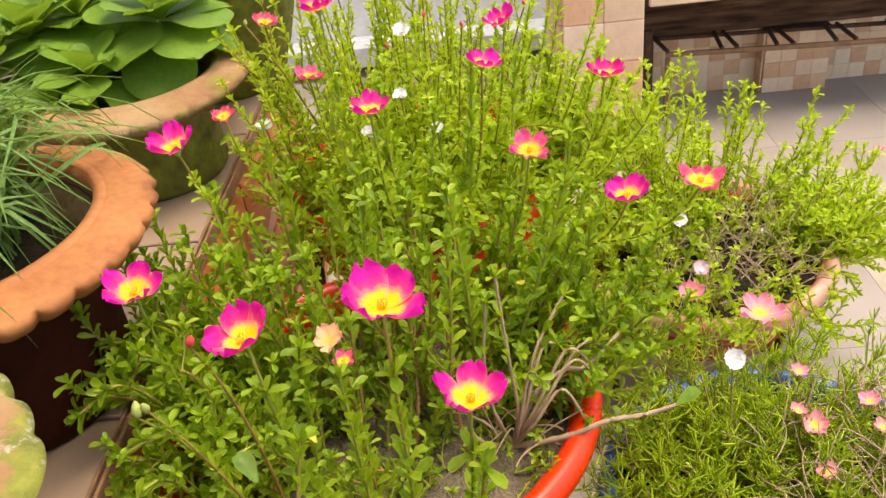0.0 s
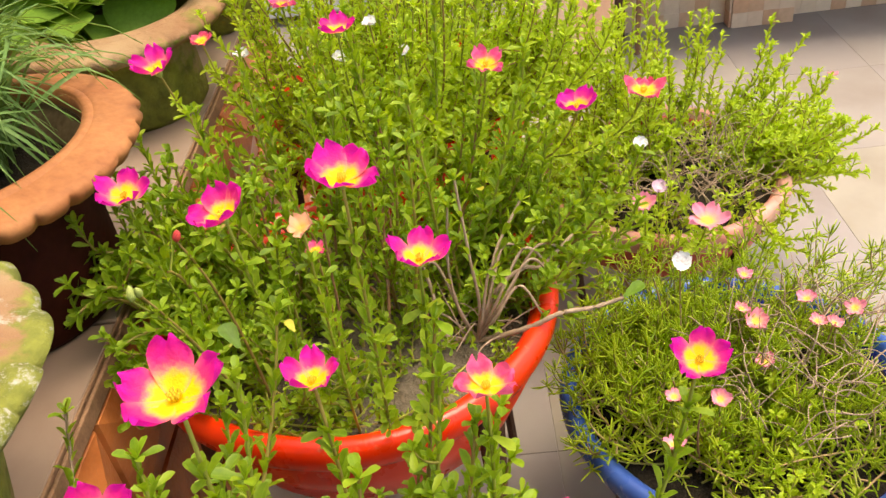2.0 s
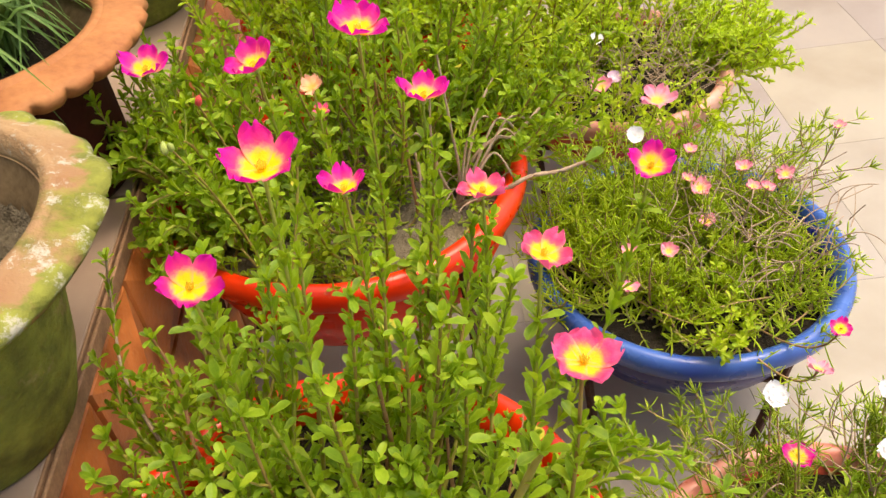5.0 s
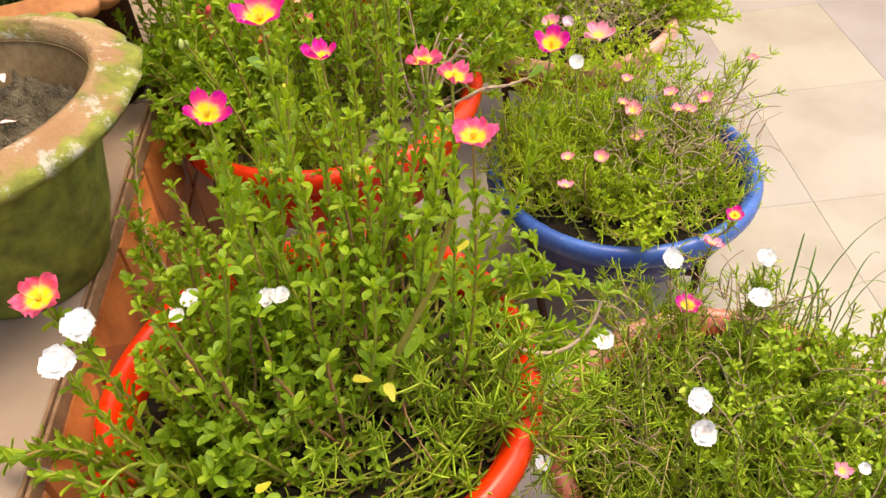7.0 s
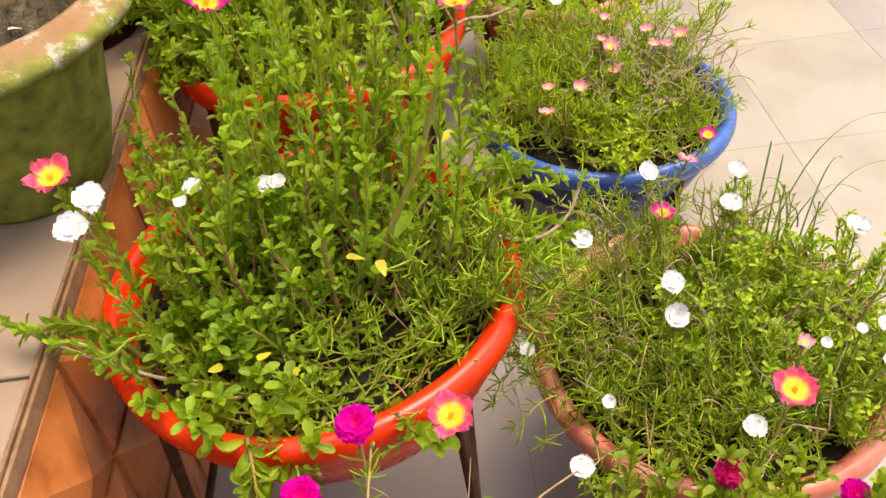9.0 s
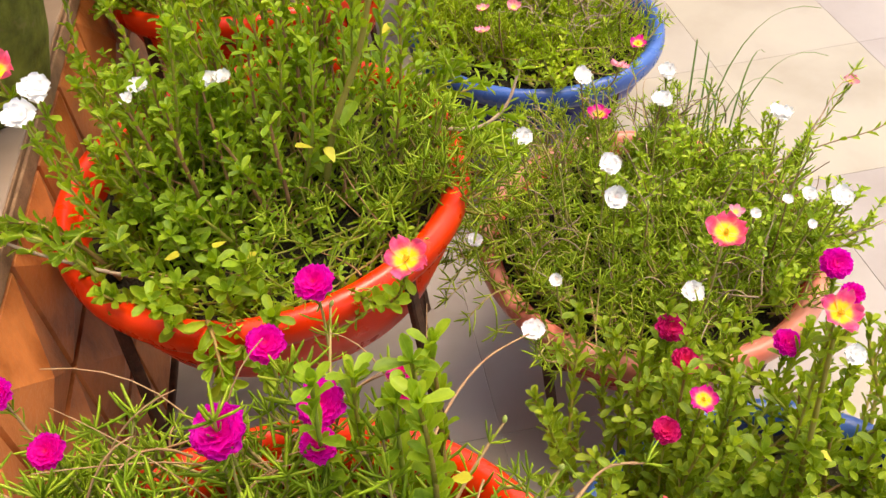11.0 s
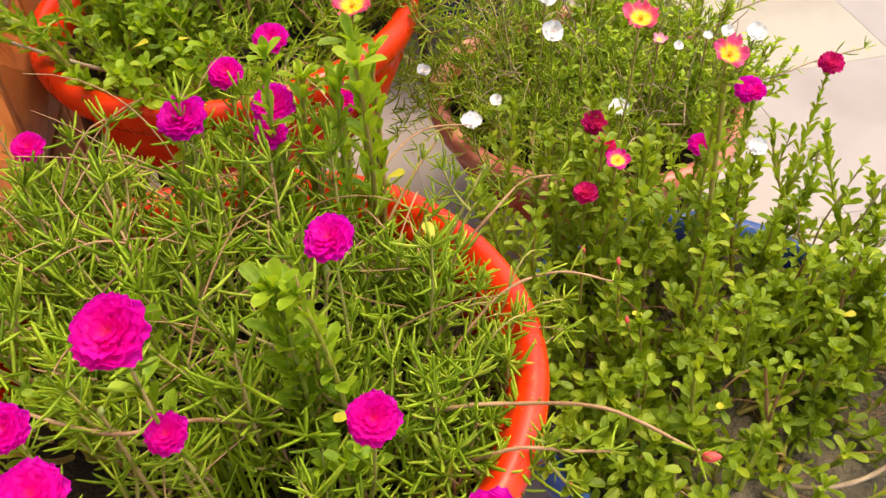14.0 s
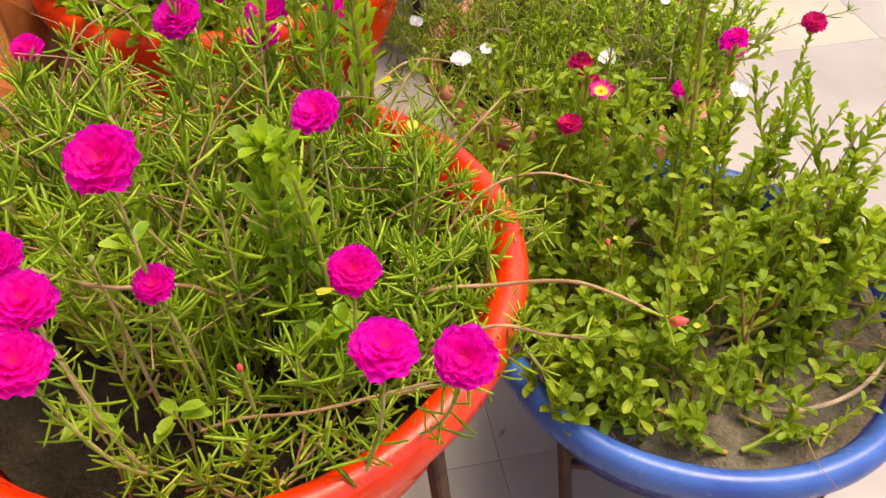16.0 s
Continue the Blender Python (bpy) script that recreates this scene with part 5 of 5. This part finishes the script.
for x, y, h in zip(PK[0] + rng.uniform(-0.15, 0.16, 18), PK[1] + rng.uniform(-0.15, 0.15, 18), rng.uniform(0.33, 0.39, 18)):
    bud(plant, (x, y, h), root_near(PK, (x, y), RS, 0.15), st, lv, "needle", 0.0038, False)
finish(plant, lv, st, NEEDLE, TAN_STEM, label="narrow green leaves")

# second blue pot
plant, lv, st = plant_at("purslane_plant", B2, RS, "bushy purslane with a few crimson flowers", "purslanes")
clump(lv, st, "broad", 84, near(B2, 0.03, 0.05, RS), 0.16, near(B2, 0.03, 0.06, 0), 0.19, 0.27, 0.4, 0.1, 1.12, 1, 1.0)
clump(lv, st, "broad", 26, near(B2, -0.11, -0.04, RS), 0.07, near(B2, -0.115, -0.04, 0), 0.075, 0.26, 0.33, 0.1, 1.1, 1, 1.0)
clump(lv, st, "broad", 18, near(B2, 0.11, -0.05, RS), 0.06, near(B2, 0.12, -0.055, 0), 0.07, 0.27, 0.35, 0.1, 1.15, 1, 1.0)
clump(lv, st, "broad", 34, near(B2, -0.12, 0.12, RS), 0.06, near(B2, -0.12, 0.13, 0), 0.1, 0.3, 0.44, 0.1, 1.05, 1)
clump(lv, st, "broad", 18, near(B2, -0.03, -0.08, RS), 0.09, near(B2, -0.03, -0.08, 0), 0.09, 0.245, 0.285, 0.0, 1.15, 0)
clump(lv, st, "broad", 11, near(B2, 0.085, -0.1, RS), 0.05, near(B2, 0.09, -0.11, 0), 0.055, 0.24, 0.29, 0.05, 1.1, 0)
clump(lv, st, "broad", 10, near(B2, -0.15, 0.0, RS), 0.025, near(B2, -0.155, 0.0, 0), 0.03, 0.25, 0.3, 0.05, 1.1, 0)
clump(lv, st, "broad", 26, near(B2, 0.04, 0.02, RS), 0.1, near(B2, 0.04, 0.02, 0), 0.11, 0.24, 0.3, 0.0, 1.1, 1)
clump(lv, st, "broad", 9, near(B2, 0.04, -0.11, RS), 0.06, near(B2, 0.04, -0.11, 0), 0.06, 0.24, 0.27, 0.05, 0.9, 0)
flowers(plant, B2, RS, [
    ("f", 0.274, -0.281, 0.524, 0.0156),
    ("m", 0.334, -0.167, 0.337, 0.0139),
    ("r", 0.222, -0.156, 0.379, 0.0138),
    ("r", 0.219, -0.195, 0.380, 0.0133),
    ("k", 0.205, -0.257, 0.415, 0.0116),
    ("r", 0.178, -0.259, 0.385, 0.0119),
    ("m", 0.376, -0.174, 0.400, 0.0111),
    ("r", 0.554, -0.039, 0.318, 0.0156),
    ("m", 0.430, -0.080, 0.330, 0.0167),
    ("w", 0.370, -0.209, 0.360, 0.0097),
], st, lv, "broad", 1.0, 0.17)
limb(plant, [(0.28, -0.47, 0.212), (0.32, -0.5, 0.235), (0.37, -0.5, 0.255), (0.42, -0.47, 0.29)], 0.0028, WOODY, "pale woody stem lying along the rim", lv, start=0.7)
limb(plant, [(0.2, -0.44, 0.21), (0.185, -0.43, 0.25), (0.18, -0.41, 0.3)], 0.002, WOODY, "brown woody stem", lv, start=0.4)
limb(plant, [(0.29, -0.3, 0.21), (0.285, -0.29, 0.35), (0.275, -0.283, 0.5)], 0.0028, STEM, "pale upright stem", lv, start=0.2, dense=0.4)
for x, y, h in ((0.164, -0.302, 0.36), (0.181, -0.371, 0.34), (0.18, -0.341, 0.38)):
    bud(plant, (x, y, h), root_near(B2, (x, y), RS, 0.14), st, lv, "broad", 0.0045)
stems_in(plant, near(B2, 0.02, 0.02, 0)[:2], RS, 0.13, 16, 0.12, lv)
for x, y, h, lean in ((0.42, -0.24, 0.36, 0.004), (0.45, -0.25, 0.34, 0.02), (0.475, -0.27, 0.37, 0.03), (0.4, -0.27, 0.33, -0.01), (0.46, -0.31, 0.33, 0.025)):
    limb(plant, [(x - 0.02, y - 0.01, RS), (x - 0.012, y, 0.6 * RS + 0.4 * h), (x, y + 0.004, 0.3 * RS + 0.7 * h), (x + lean, y + 0.012, h)], 0.0013, WOODY, "thin dry upright twig", lv, "fine", 0.75, 0.5)
clump(lv, st, "broad", 16, near(B2, -0.125, -0.09, RS), 0.04, near(B2, -0.13, -0.09, 0), 0.045, 0.25, 0.3, 0.05, 1.2, 0)
clump(lv, st, "broad", 12, near(B2, -0.05, -0.12, RS), 0.04, near(B2, -0.05, -0.12, 0), 0.045, 0.24, 0.28, 0.05, 1.1, 0)
tangle(plant, (0.3, -0.38), RS + 0.01, 0.15, 50, RED_STEM, "thin brown stems", 0.04, 0.06)
for x, y, h, a in ((0.3, -0.3, 0.36, 40), (0.24, -0.44, 0.3, 150), (0.36, -0.4, 0.33, 250), (0.2, -0.36, 0.33, 100)):
    loose_leaf(plant, (x, y, h), a, 0.011)
finish(plant, lv, st, DARK_BROAD)

# far faded pot
plant, lv, st = plant_at("purslane_plant", FP, RS, "sprawling purslane hanging over a faded red pot", "purslanes")
clump(lv, st, "fine", 56, near(FP, -0.02, 0.08, RS), 0.12, near(FP, 0.0, 0.12, 0), 0.19, 0.28, 0.49, 0.1, 1.15, 2)
clump(lv, st, "fine", 60, near(FP, 0.12, 0.02, RS), 0.08, near(FP, 0.225, 0.01, 0), 0.11, 0.2, 0.36, 0.1, 1.2, 2)
clump(lv, st, "fine", 62, near(FP, -0.09, 0.03, RS), 0.12, near(FP, -0.1, 0.03, 0), 0.17, 0.25, 0.35, 0.05, 1.2, 2)
clump(lv, st, "fine", 36, near(FP, -0.15, -0.08, RS), 0.06, near(FP, -0.19, -0.13, 0), 0.1, 0.22, 0.32, 0.05, 1.0, 1, rise=1.1)
clump(lv, st, "fine", 16, near(FP, 0.1, -0.13, RS), 0.04, near(FP, 0.12, -0.18, 0), 0.07, 0.2, 0.27, 0.1, 1.1, 1, rise=1.5)
clump(lv, st, "fine", 15, near(FP, 0.16, -0.05, RS), 0.04, near(FP, 0.21, -0.07, 0), 0.08, 0.24, 0.33, 0.1, 1.25, 2, rise=1.0)
clump(lv, st, "fine", 12, near(FP, 0.14, 0.1, RS), 0.05, near(FP, 0.22, 0.13, 0), 0.09, 0.28, 0.42, 0.15, 1.25, 2)
clump(lv, st, "fine", 9, near(FP, -0.02, -0.16, RS), 0.05, near(FP, -0.03, -0.22, 0), 0.08, 0.24, 0.3, 0.1, 1.1, 1, rise=1.3)
clump(lv, st, "fine", 26, near(FP, 0.02, -0.04, RS), 0.12, near(FP, 0.02, -0.04, 0), 0.14, 0.24, 0.3, 0.05, 1.0, 1)
flowers(plant, FP, RS, [
    ("w", 0.426, 1.111, 0.243, 0.0114),
    ("v", 0.275, 0.932, 0.320, 0.0106),
    ("q", 0.213, 0.747, 0.420, 0.0148),
    ("q", 0.283, 0.730, 0.400, 0.0239),
    ("w", 0.270, 1.036, 0.330, 0.0115),
    ("q", 0.641, 1.244, 0.300, 0.0092),
], st, lv, "fine", 1.0, 0.17)
tangle(plant, (0.34, 1.05), RS + 0.03, 0.14, 220, WOODY, "dry brown stems", 0.06, 0.06)
finish(plant, lv, st, FINE)

# fleshy rosettes: broad rounded leaves in spirals on two short stalks
plant = empty("fleshy_plant", pose(KP[0], KP[1], 0.58), "broad-leaved fleshy green plant with two rosettes", "plant")


def broad_leaf(length, width, i):
    n_u, n_v = 11, 9
    pts, faces = [], []
    for q in range(n_u):
        u = math.sin(math.pi / 2 * q / (n_u - 1))
        w = width * (0.16 + 0.84 * math.sin(math.pi * 0.5 * min(1, u / 0.66)) ** 1.4) * (1 if u < 0.66 else math.sqrt(max(0.02, 1 - ((u - 0.66) / 0.345) ** 2)))
        for p in range(n_v):
            v = p / (n_v - 1) * 2 - 1
            pts.append((v * w / 2, u * length, length * (0.2 * u - 0.26 * u * u + 0.05 * v * v * u + 0.02 * math.sin(7 * u + 3 * v + i) * abs(v))))
    for q in range(n_u - 1):
        for p in range(n_v - 1):
            k = q * n_v + p
            faces.append((k, k + 1, k + n_v + 1, k + n_v))
    return mesh_of("leaf", pts, faces, FLESHY)


LEAF_SHAPES = [broad_leaf(0.092 + 0.007 * i, 0.078 + 0.005 * (i % 3), i) for i in range(5)]
for hx, hy, hz, count, size in ((0.048, 0.05, 0.1, 24, 1.12), (-0.13, 0.04, 0.1, 22, 1.05), (-0.085, 0.1, 0.1, 18, 0.95), (-0.2, 0.15, 0.1, 18, 1.0), (-0.12, 0.22, 0.12, 18, 1.0), (-0.035, -0.03, 0.06, 15, 0.85), (-0.16, -0.06, 0.08, 18, 1.0)):
    g = Growth()
    g.tube([(hx * 0.6, hy * 0.6, -0.01), (hx * 0.9, hy * 0.9, hz * 0.4), (hx, hy, hz - 0.02)], [0.009, 0.008, 0.007], 8)
    part("stalk", g.mesh("stalk", FLESHY), plant)
    for i in range(count):
        a, ring = i * 137.5 + 40, i / count
        s = size * (0.42 + 0.62 * math.sqrt(ring))
        part("leaf", LEAF_SHAPES[i % 5], plant, at=pose(hx, hy, hz - 0.02 * ring, 0, 0, a) @ pose(0, 0.004, 0, 66 - 104 * ring ** 0.8 + 6 * math.sin(i * 3), 6 * math.sin(i * 5), 0) @ Matrix.Scale(s, 4))

# grass tuft: a few blade shapes, each blade a piece of its own
tuft = empty("grass_tuft", pose(SP[0], SP[1], 0.61), "arching grey-green grass tuft in the clean clay pot", "grass plant")
blades = []
for i in range(14):
    reach, height = rng.uniform(0.06, 0.17), rng.uniform(0.1, 0.19)
    end, mid = np.array([0, reach, height * rng.uniform(-0.1, 0.9)]), np.array([0, 0.3 * reach, height * 1.3])
    s = np.linspace(0, 1, 8)[:, None]
    path = 2 * s * (1 - s) * mid + s * s * end
    side, fold = np.array([0.0023, 0, 0]), np.array([0, 0, 0.001])
    w = np.array([0.7, 1, 1, 1, 0.9, 0.75, 0.5, 0.08])[:, None]
    g = Growth()
    g.add(np.stack([path - side * w + fold, path, path + side * w + fold], 1), [(3 * k + j, 3 * k + j + 1, 3 * k + j + 4, 3 * k + j + 3) for k in range(7) for j in (0, 1)])
    blades.append(g.mesh("blade", BLADE))
for i in range(300):
    a, r = rng.uniform(0, 360), 0.08 * math.sqrt(rng.uniform(0, 1))
    part("blade", blades[i % 14], tuft, at=pose(r * math.cos(radians(a)) - 0.035, r * math.sin(radians(a)) + 0.02, 0, 0, 0, rng.normal(-45, 70)) @ pose(0, 0, 0, rng.normal(0, 12), rng.normal(0, 15), 0))
g = Growth()
for i in range(240):
    turn, r = rng.uniform(0, 6.28), 0.075 * math.sqrt(rng.uniform(0, 1))
    d, o = np.array([math.cos(turn), math.sin(turn), 0]), np.array([-0.035 + r * math.cos(turn + 1), 0.035 + r * math.sin(turn + 1), 0])
    reach, height = rng.uniform(0.04, 0.13), rng.uniform(0.08, 0.18)
    q = np.linspace(0, 1, 7)[:, None]
    path = o + q * np.array([0, 0, height]) * (1.25 - 0.35 * q) + q ** 2 * reach * d
    w = np.array([0.8, 1, 1, 0.95, 0.8, 0.55, 0.06])[:, None] * 0.0022 * np.array([-d[1], d[0], 0])
    g.add(np.stack([path - w, path - 0.0007 * d, path + w], 1), [(3 * k + j, 3 * k + j + 1, 3 * k + j + 4, 3 * k + j + 3) for k in range(6) for j in (0, 1)])
part("blade_mat", g.mesh("blade_mat", BLADE), tuft, "dense upright grey-green blades", kind="stuff")

# grass growing at the edge of the faded pot
weed = empty("grass_tuft", pose(0.44, 0.25, RS), "thin green grass sprouting at the faded pot's edge", "grass plant")
for i, (dx, dy, h) in enumerate(((0.0, 0.0, 0.17), (0.01, 0.02, 0.15), (-0.02, 0.01, 0.13), (0.11, 0.0, 0.19), (0.05, -0.03, 0.13), (0.03, 0.01, 0.16), (-0.03, 0.02, 0.1), (0.08, -0.02, 0.15))):
    s = np.linspace(0, 1, 10)[:, None]
    o = np.array([-0.03 + 0.008 * i, -0.02 * (i % 3), 0.0])
    path = (1 - s) ** 2 * o + 2 * s * (1 - s) * (o + (dx * 0.2, dy * 0.2, h * 1.25)) + s * s * (o + (dx * 1.2, dy * 1.2, h))
    g = Growth()
    w = np.array([1, 1, 1, 1, 0.95, 0.9, 0.75, 0.6, 0.35, 0.06])[:, None] * np.array([0.0016, 0.0005, 0])
    g.add(np.stack([path - w, path - (0, 0, 0.0006), path + w], 1), [(3 * k + j, 3 * k + j + 1, 3 * k + j + 4, 3 * k + j + 3) for k in range(9) for j in (0, 1)])
    part("blade", g.mesh("blade", BLADE), weed)

# seedling and litter
clover = empty("seedling", pose(-0.195, -0.552, L3), "small three-lobed green seedling", "seedling")
for k in range(2):
    for i in range(6):
        g = Growth()
        g.leaves(SLIM, SLIM_F, [(0, 0.003, 0)], [(0, 1, 0.2)], [(0, -0.2, 1)], [0.017 + 0.003 * (i % 3)], [0.011])
        part("leaf", g.mesh("leaf", BROAD), clover, at=pose(0.047 * k, -0.006 * k, 0.056 + 0.002 * i, 0, 0, 118 * i + 25 * k + 15 * (i // 3)) @ Matrix.Scale(0.8 - 0.12 * (i // 3), 4))
    g = Growth()
    g.tube([(0.047 * k, -0.006 * k, 0), (0.047 * k + 0.003, -0.006 * k, 0.035), (0.047 * k, -0.006 * k, 0.066)], [0.001, 0.0009, 0.0008], 5)
    part("stalk", g.mesh("stalk", STEM), clover)

# thin grass standing among the moss roses
sprout = empty("grass_tuft", pose(-0.128, -0.495, L3), "thin upright green grass among the moss roses", "grass plant")
for i in range(56):
    h, lean, turn = rng.uniform(0.075, 0.14), rng.uniform(0.0, 0.02), rng.uniform(0, 6.28)
    o = np.array([rng.normal(0, 0.016), rng.normal(0, 0.02), 0.0])
    q = np.linspace(0, 1, 6)[:, None]
    path = o + q * np.array([0, 0, h]) + q ** 2 * lean * np.array([math.cos(turn), math.sin(turn), 0])
    w = np.array([0.9, 1, 0.95, 0.8, 0.5, 0.06])[:, None] * np.array([-0.0011 * math.sin(turn), 0.0011 * math.cos(turn), 0])
    g = Growth()
    g.add(np.stack([path - w, path + (0, 0, 0.0004), path + w], 1), [(3 * k + j, 3 * k + j + 1, 3 * k + j + 4, 3 * k + j + 3) for k in range(5) for j in (0, 1)])
    part("blade", g.mesh("blade", DARK_BROAD), sprout)
g = Growth()
g.leaves(OVAL, OVAL_F, [(0, -0.005, 0)], [(0, 1, 0.2)], [(0, -0.2, 1)], [0.013], [0.009])
chip = g.mesh("dry_petal", WHITE)
for x, y, a in ((-0.405, 0.345, 30), (-0.372, 0.262, 120)):
    flake = new("dry_petal", chip)
    flake.matrix_basis = pose(x, y, 0.645, 8, 10, a)
    tagged(flake, "pale dry petal lying on bare soil", "petal")

g = Growth()
g.leaves(OVAL, OVAL_F, [(0, -0.004, 0.001)], [(0, 1, 0.1)], [(0, -0.1, 1)], [0.011], [0.005])
scrap = g.mesh("leaf_scrap", WOODY)
for x, y, a in ((0.14, -0.262, 0), (0.154, -0.289, 70), (0.109, -0.317, 140), (0.202, -0.284, 210)):
    flake = new("leaf_scrap", scrap)
    flake.matrix_basis = pose(x, y, 0.001, 0, 0, a)
    tagged(flake, "small dry brown leaf scrap on the floor tiles", "leaf", "scraps on the floor")

# iron stand under the bench
table = empty("iron_rack", pose(0.482, 2.05, 0, 0, 0, -5), "low rusty iron rack standing under the bench", "rack")
# the tall thick dark leg stands in for shadowed parts beside the pillar
for x, y, h, thick, mat in ((0.0, 0.0, 0.168, 0.013, RUST), (-0.052, -0.012, 0.245, 0.02, IRON), (-0.03, 0.1, 0.175, 0.012, IRON), (1.2, 0.0, 0.168, 0.013, RUST), (1.18, 0.1, 0.175, 0.012, IRON)):
    part("leg", rod(h, thick, mat, "leg"), table, at=pose(x, y, 0))
part("rail", rod(1.21, 0.012, RUST, "rail"), table, at=pose(-0.006, 0, 0.174, 0, 90, 0))
part("rail", rod(1.22, 0.01, IRON, "rail"), table, at=pose(-0.035, 0.1, 0.18, 0, 90, 0))
for x, back in ((0.0, -0.03), (0.13, 0.128), (0.168, 0.15), (0.262, 0.262), (0.302, 0.282), (0.402, 0.4), (0.448, 0.43), (0.55, 0.55), (0.6, 0.58)):
    d = Vector((back - x, 0.108, 0.004))
    part("rung", rod(d.length, 0.009, IRON, "rung"), table, at=Matrix.Translation((x, -0.004, 0.183)) @ d.to_track_quat("Z", "Y").to_matrix().to_4x4())
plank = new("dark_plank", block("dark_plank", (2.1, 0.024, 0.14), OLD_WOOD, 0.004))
plank.location = (1.49, 2.183, 0.172)
tagged(plank, "dark weathered plank fixed to the wall under the bench", "plank", kind="structure")

# ---- tiles ----
plate = block("tile", (0.3026, 0.3646, 0.012), FLOOR_TILE, 0.0005, -0.012)
floor = empty("floor", pose(0, 0, 0), "glossy beige ceramic floor tiles with thin dark joints", "floor", kind="structure")
for i in range(-5, 9):
    for j in range(-6, 9):
        x, y = 0.097 + 0.303 * (i + 0.5), -0.353 + 0.365 * (j + 0.5)
        if x > -0.42 or y > 1.7:
            part("tile", plate, floor, at=pose(x, y, 0))
top = block("tile", (0.296, 0.296, 0.012), TOP_TILE, 0.0015, -0.012)
narrow = block("tile", (0.196, 0.296, 0.012), TOP_TILE, 0.0015, -0.012)
cover = empty("platform_top", pose(0, 0, STEP_Z), "dusty beige tiles on top of the platform", "platform", kind="structure")
for i in range(3):
    for j in range(-5, 5):
        part("tile", top if i < 2 else narrow, cover, at=pose((0.06 if i == 2 else 0) + STEP_X - 0.0135 - 0.148 - 0.3 * i, -0.03 + 0.3 * (j + 0.5), 0))
edge = new("platform_edge", block("platform_edge", (0.004, 3.1, 0.02), RUST, 0.001))
edge.location = (STEP_X - 0.006, -0.05, STEP_Z - 0.021)
tagged(edge, "thin brown edging strip along the platform", "edging", kind="structure")
edge = new("platform_edge_inner", block("platform_edge_inner", (0.003, 3.1, 0.02), RUST, 0.001))
edge.location = (STEP_X - 0.0115, -0.05, STEP_Z - 0.019)
tagged(edge, "second thin brown edging strip along the platform", "edging", kind="structure")

bm = bmesh.new()
h, w = 0.147, 0.147
q = [bm.verts.new(p) for p in ((0, -w / 2, -h / 2), (0, w / 2, -h / 2), (0, w / 2, h / 2), (0, -w / 2, h / 2))]
q2 = [bm.verts.new((0.008, v.co.y * 0.96, v.co.z * 0.96)) for v in q]
peak = bm.verts.new((0.028, 0, 0))
for i in range(4):
    bm.faces.new((q[i], q[(i + 1) % 4], q2[(i + 1) % 4], q2[i]))
    bm.faces.new((q2[i], q2[(i + 1) % 4], peak))
facet = from_bmesh("tile", bm, BROWN_TILE)
face = empty("platform_face", pose(STEP_X - 0.012, 0, 0), "brown embossed clay tiles on the platform's face", "platform", kind="structure")
for k in range(3):
    for j in range(-10, 10):
        part("tile", facet, face, at=pose(0, 0.15 * (j + 0.5), 0.075 + 0.15 * k))

slab = block("stone_tile", (0.0952, 0.012, 0.0985), PILLAR_TILE, 0.002)
for i in range(2):
    for k in range(6):
        part("stone_tile", slab, pillar, at=pose(-0.048 + 0.096 * i, -0.156, 0.002 + 0.1 * k))
for j in range(3):
    for k in range(6):
        part("stone_tile", slab, pillar, at=pose(-0.101, -0.1 + 0.1 * j, 0.002 + 0.1 * k, 0, 0, 90))
long_slab = block("stone_tile", (0.174, 0.012, 0.196), PILLAR_TILE, 0.004)
for i in range(12):
    part("stone_tile", long_slab, bench, at=pose(-1.01 + 0.178 * i, -0.257, 0.002))
check = [block("tile", (0.0415, 0.006, 0.0415), m, 0.0004) for m in (CHECK_TILE, CHECK_DARK)]
for i in range(34):
    for k in range(7):
        part("tile", check[(i + k) % 2 if (i // 2 + k) % 3 else 0], bench_back, at=pose(-1.078 + 0.042 * i, -0.054, 0.0005 + 0.042 * k))
# block's body is dark so that its bare top looks shaded
foot_block = new("wall_block", block("wall_block", (0.166, 0.09, 0.172), SHADE_STONE, 0.002))
foot_block.location = (0.842, 2.196, 0)
tagged(foot_block, "low tiled block standing out from the wall", "block", kind="structure")
for i in range(4):
    for k in range(4):
        part("tile", check[(i // 2 + k) % 2], foot_block, at=pose(-0.063 + 0.042 * i, -0.049, 0.001 + 0.042 * k))
for i in range(2):
    for k in range(4):
        part("tile", check[(i + k + 1) % 2], foot_block, at=pose(-0.087, -0.025 + 0.042 * i, 0.001 + 0.042 * k, 0, 0, 90))
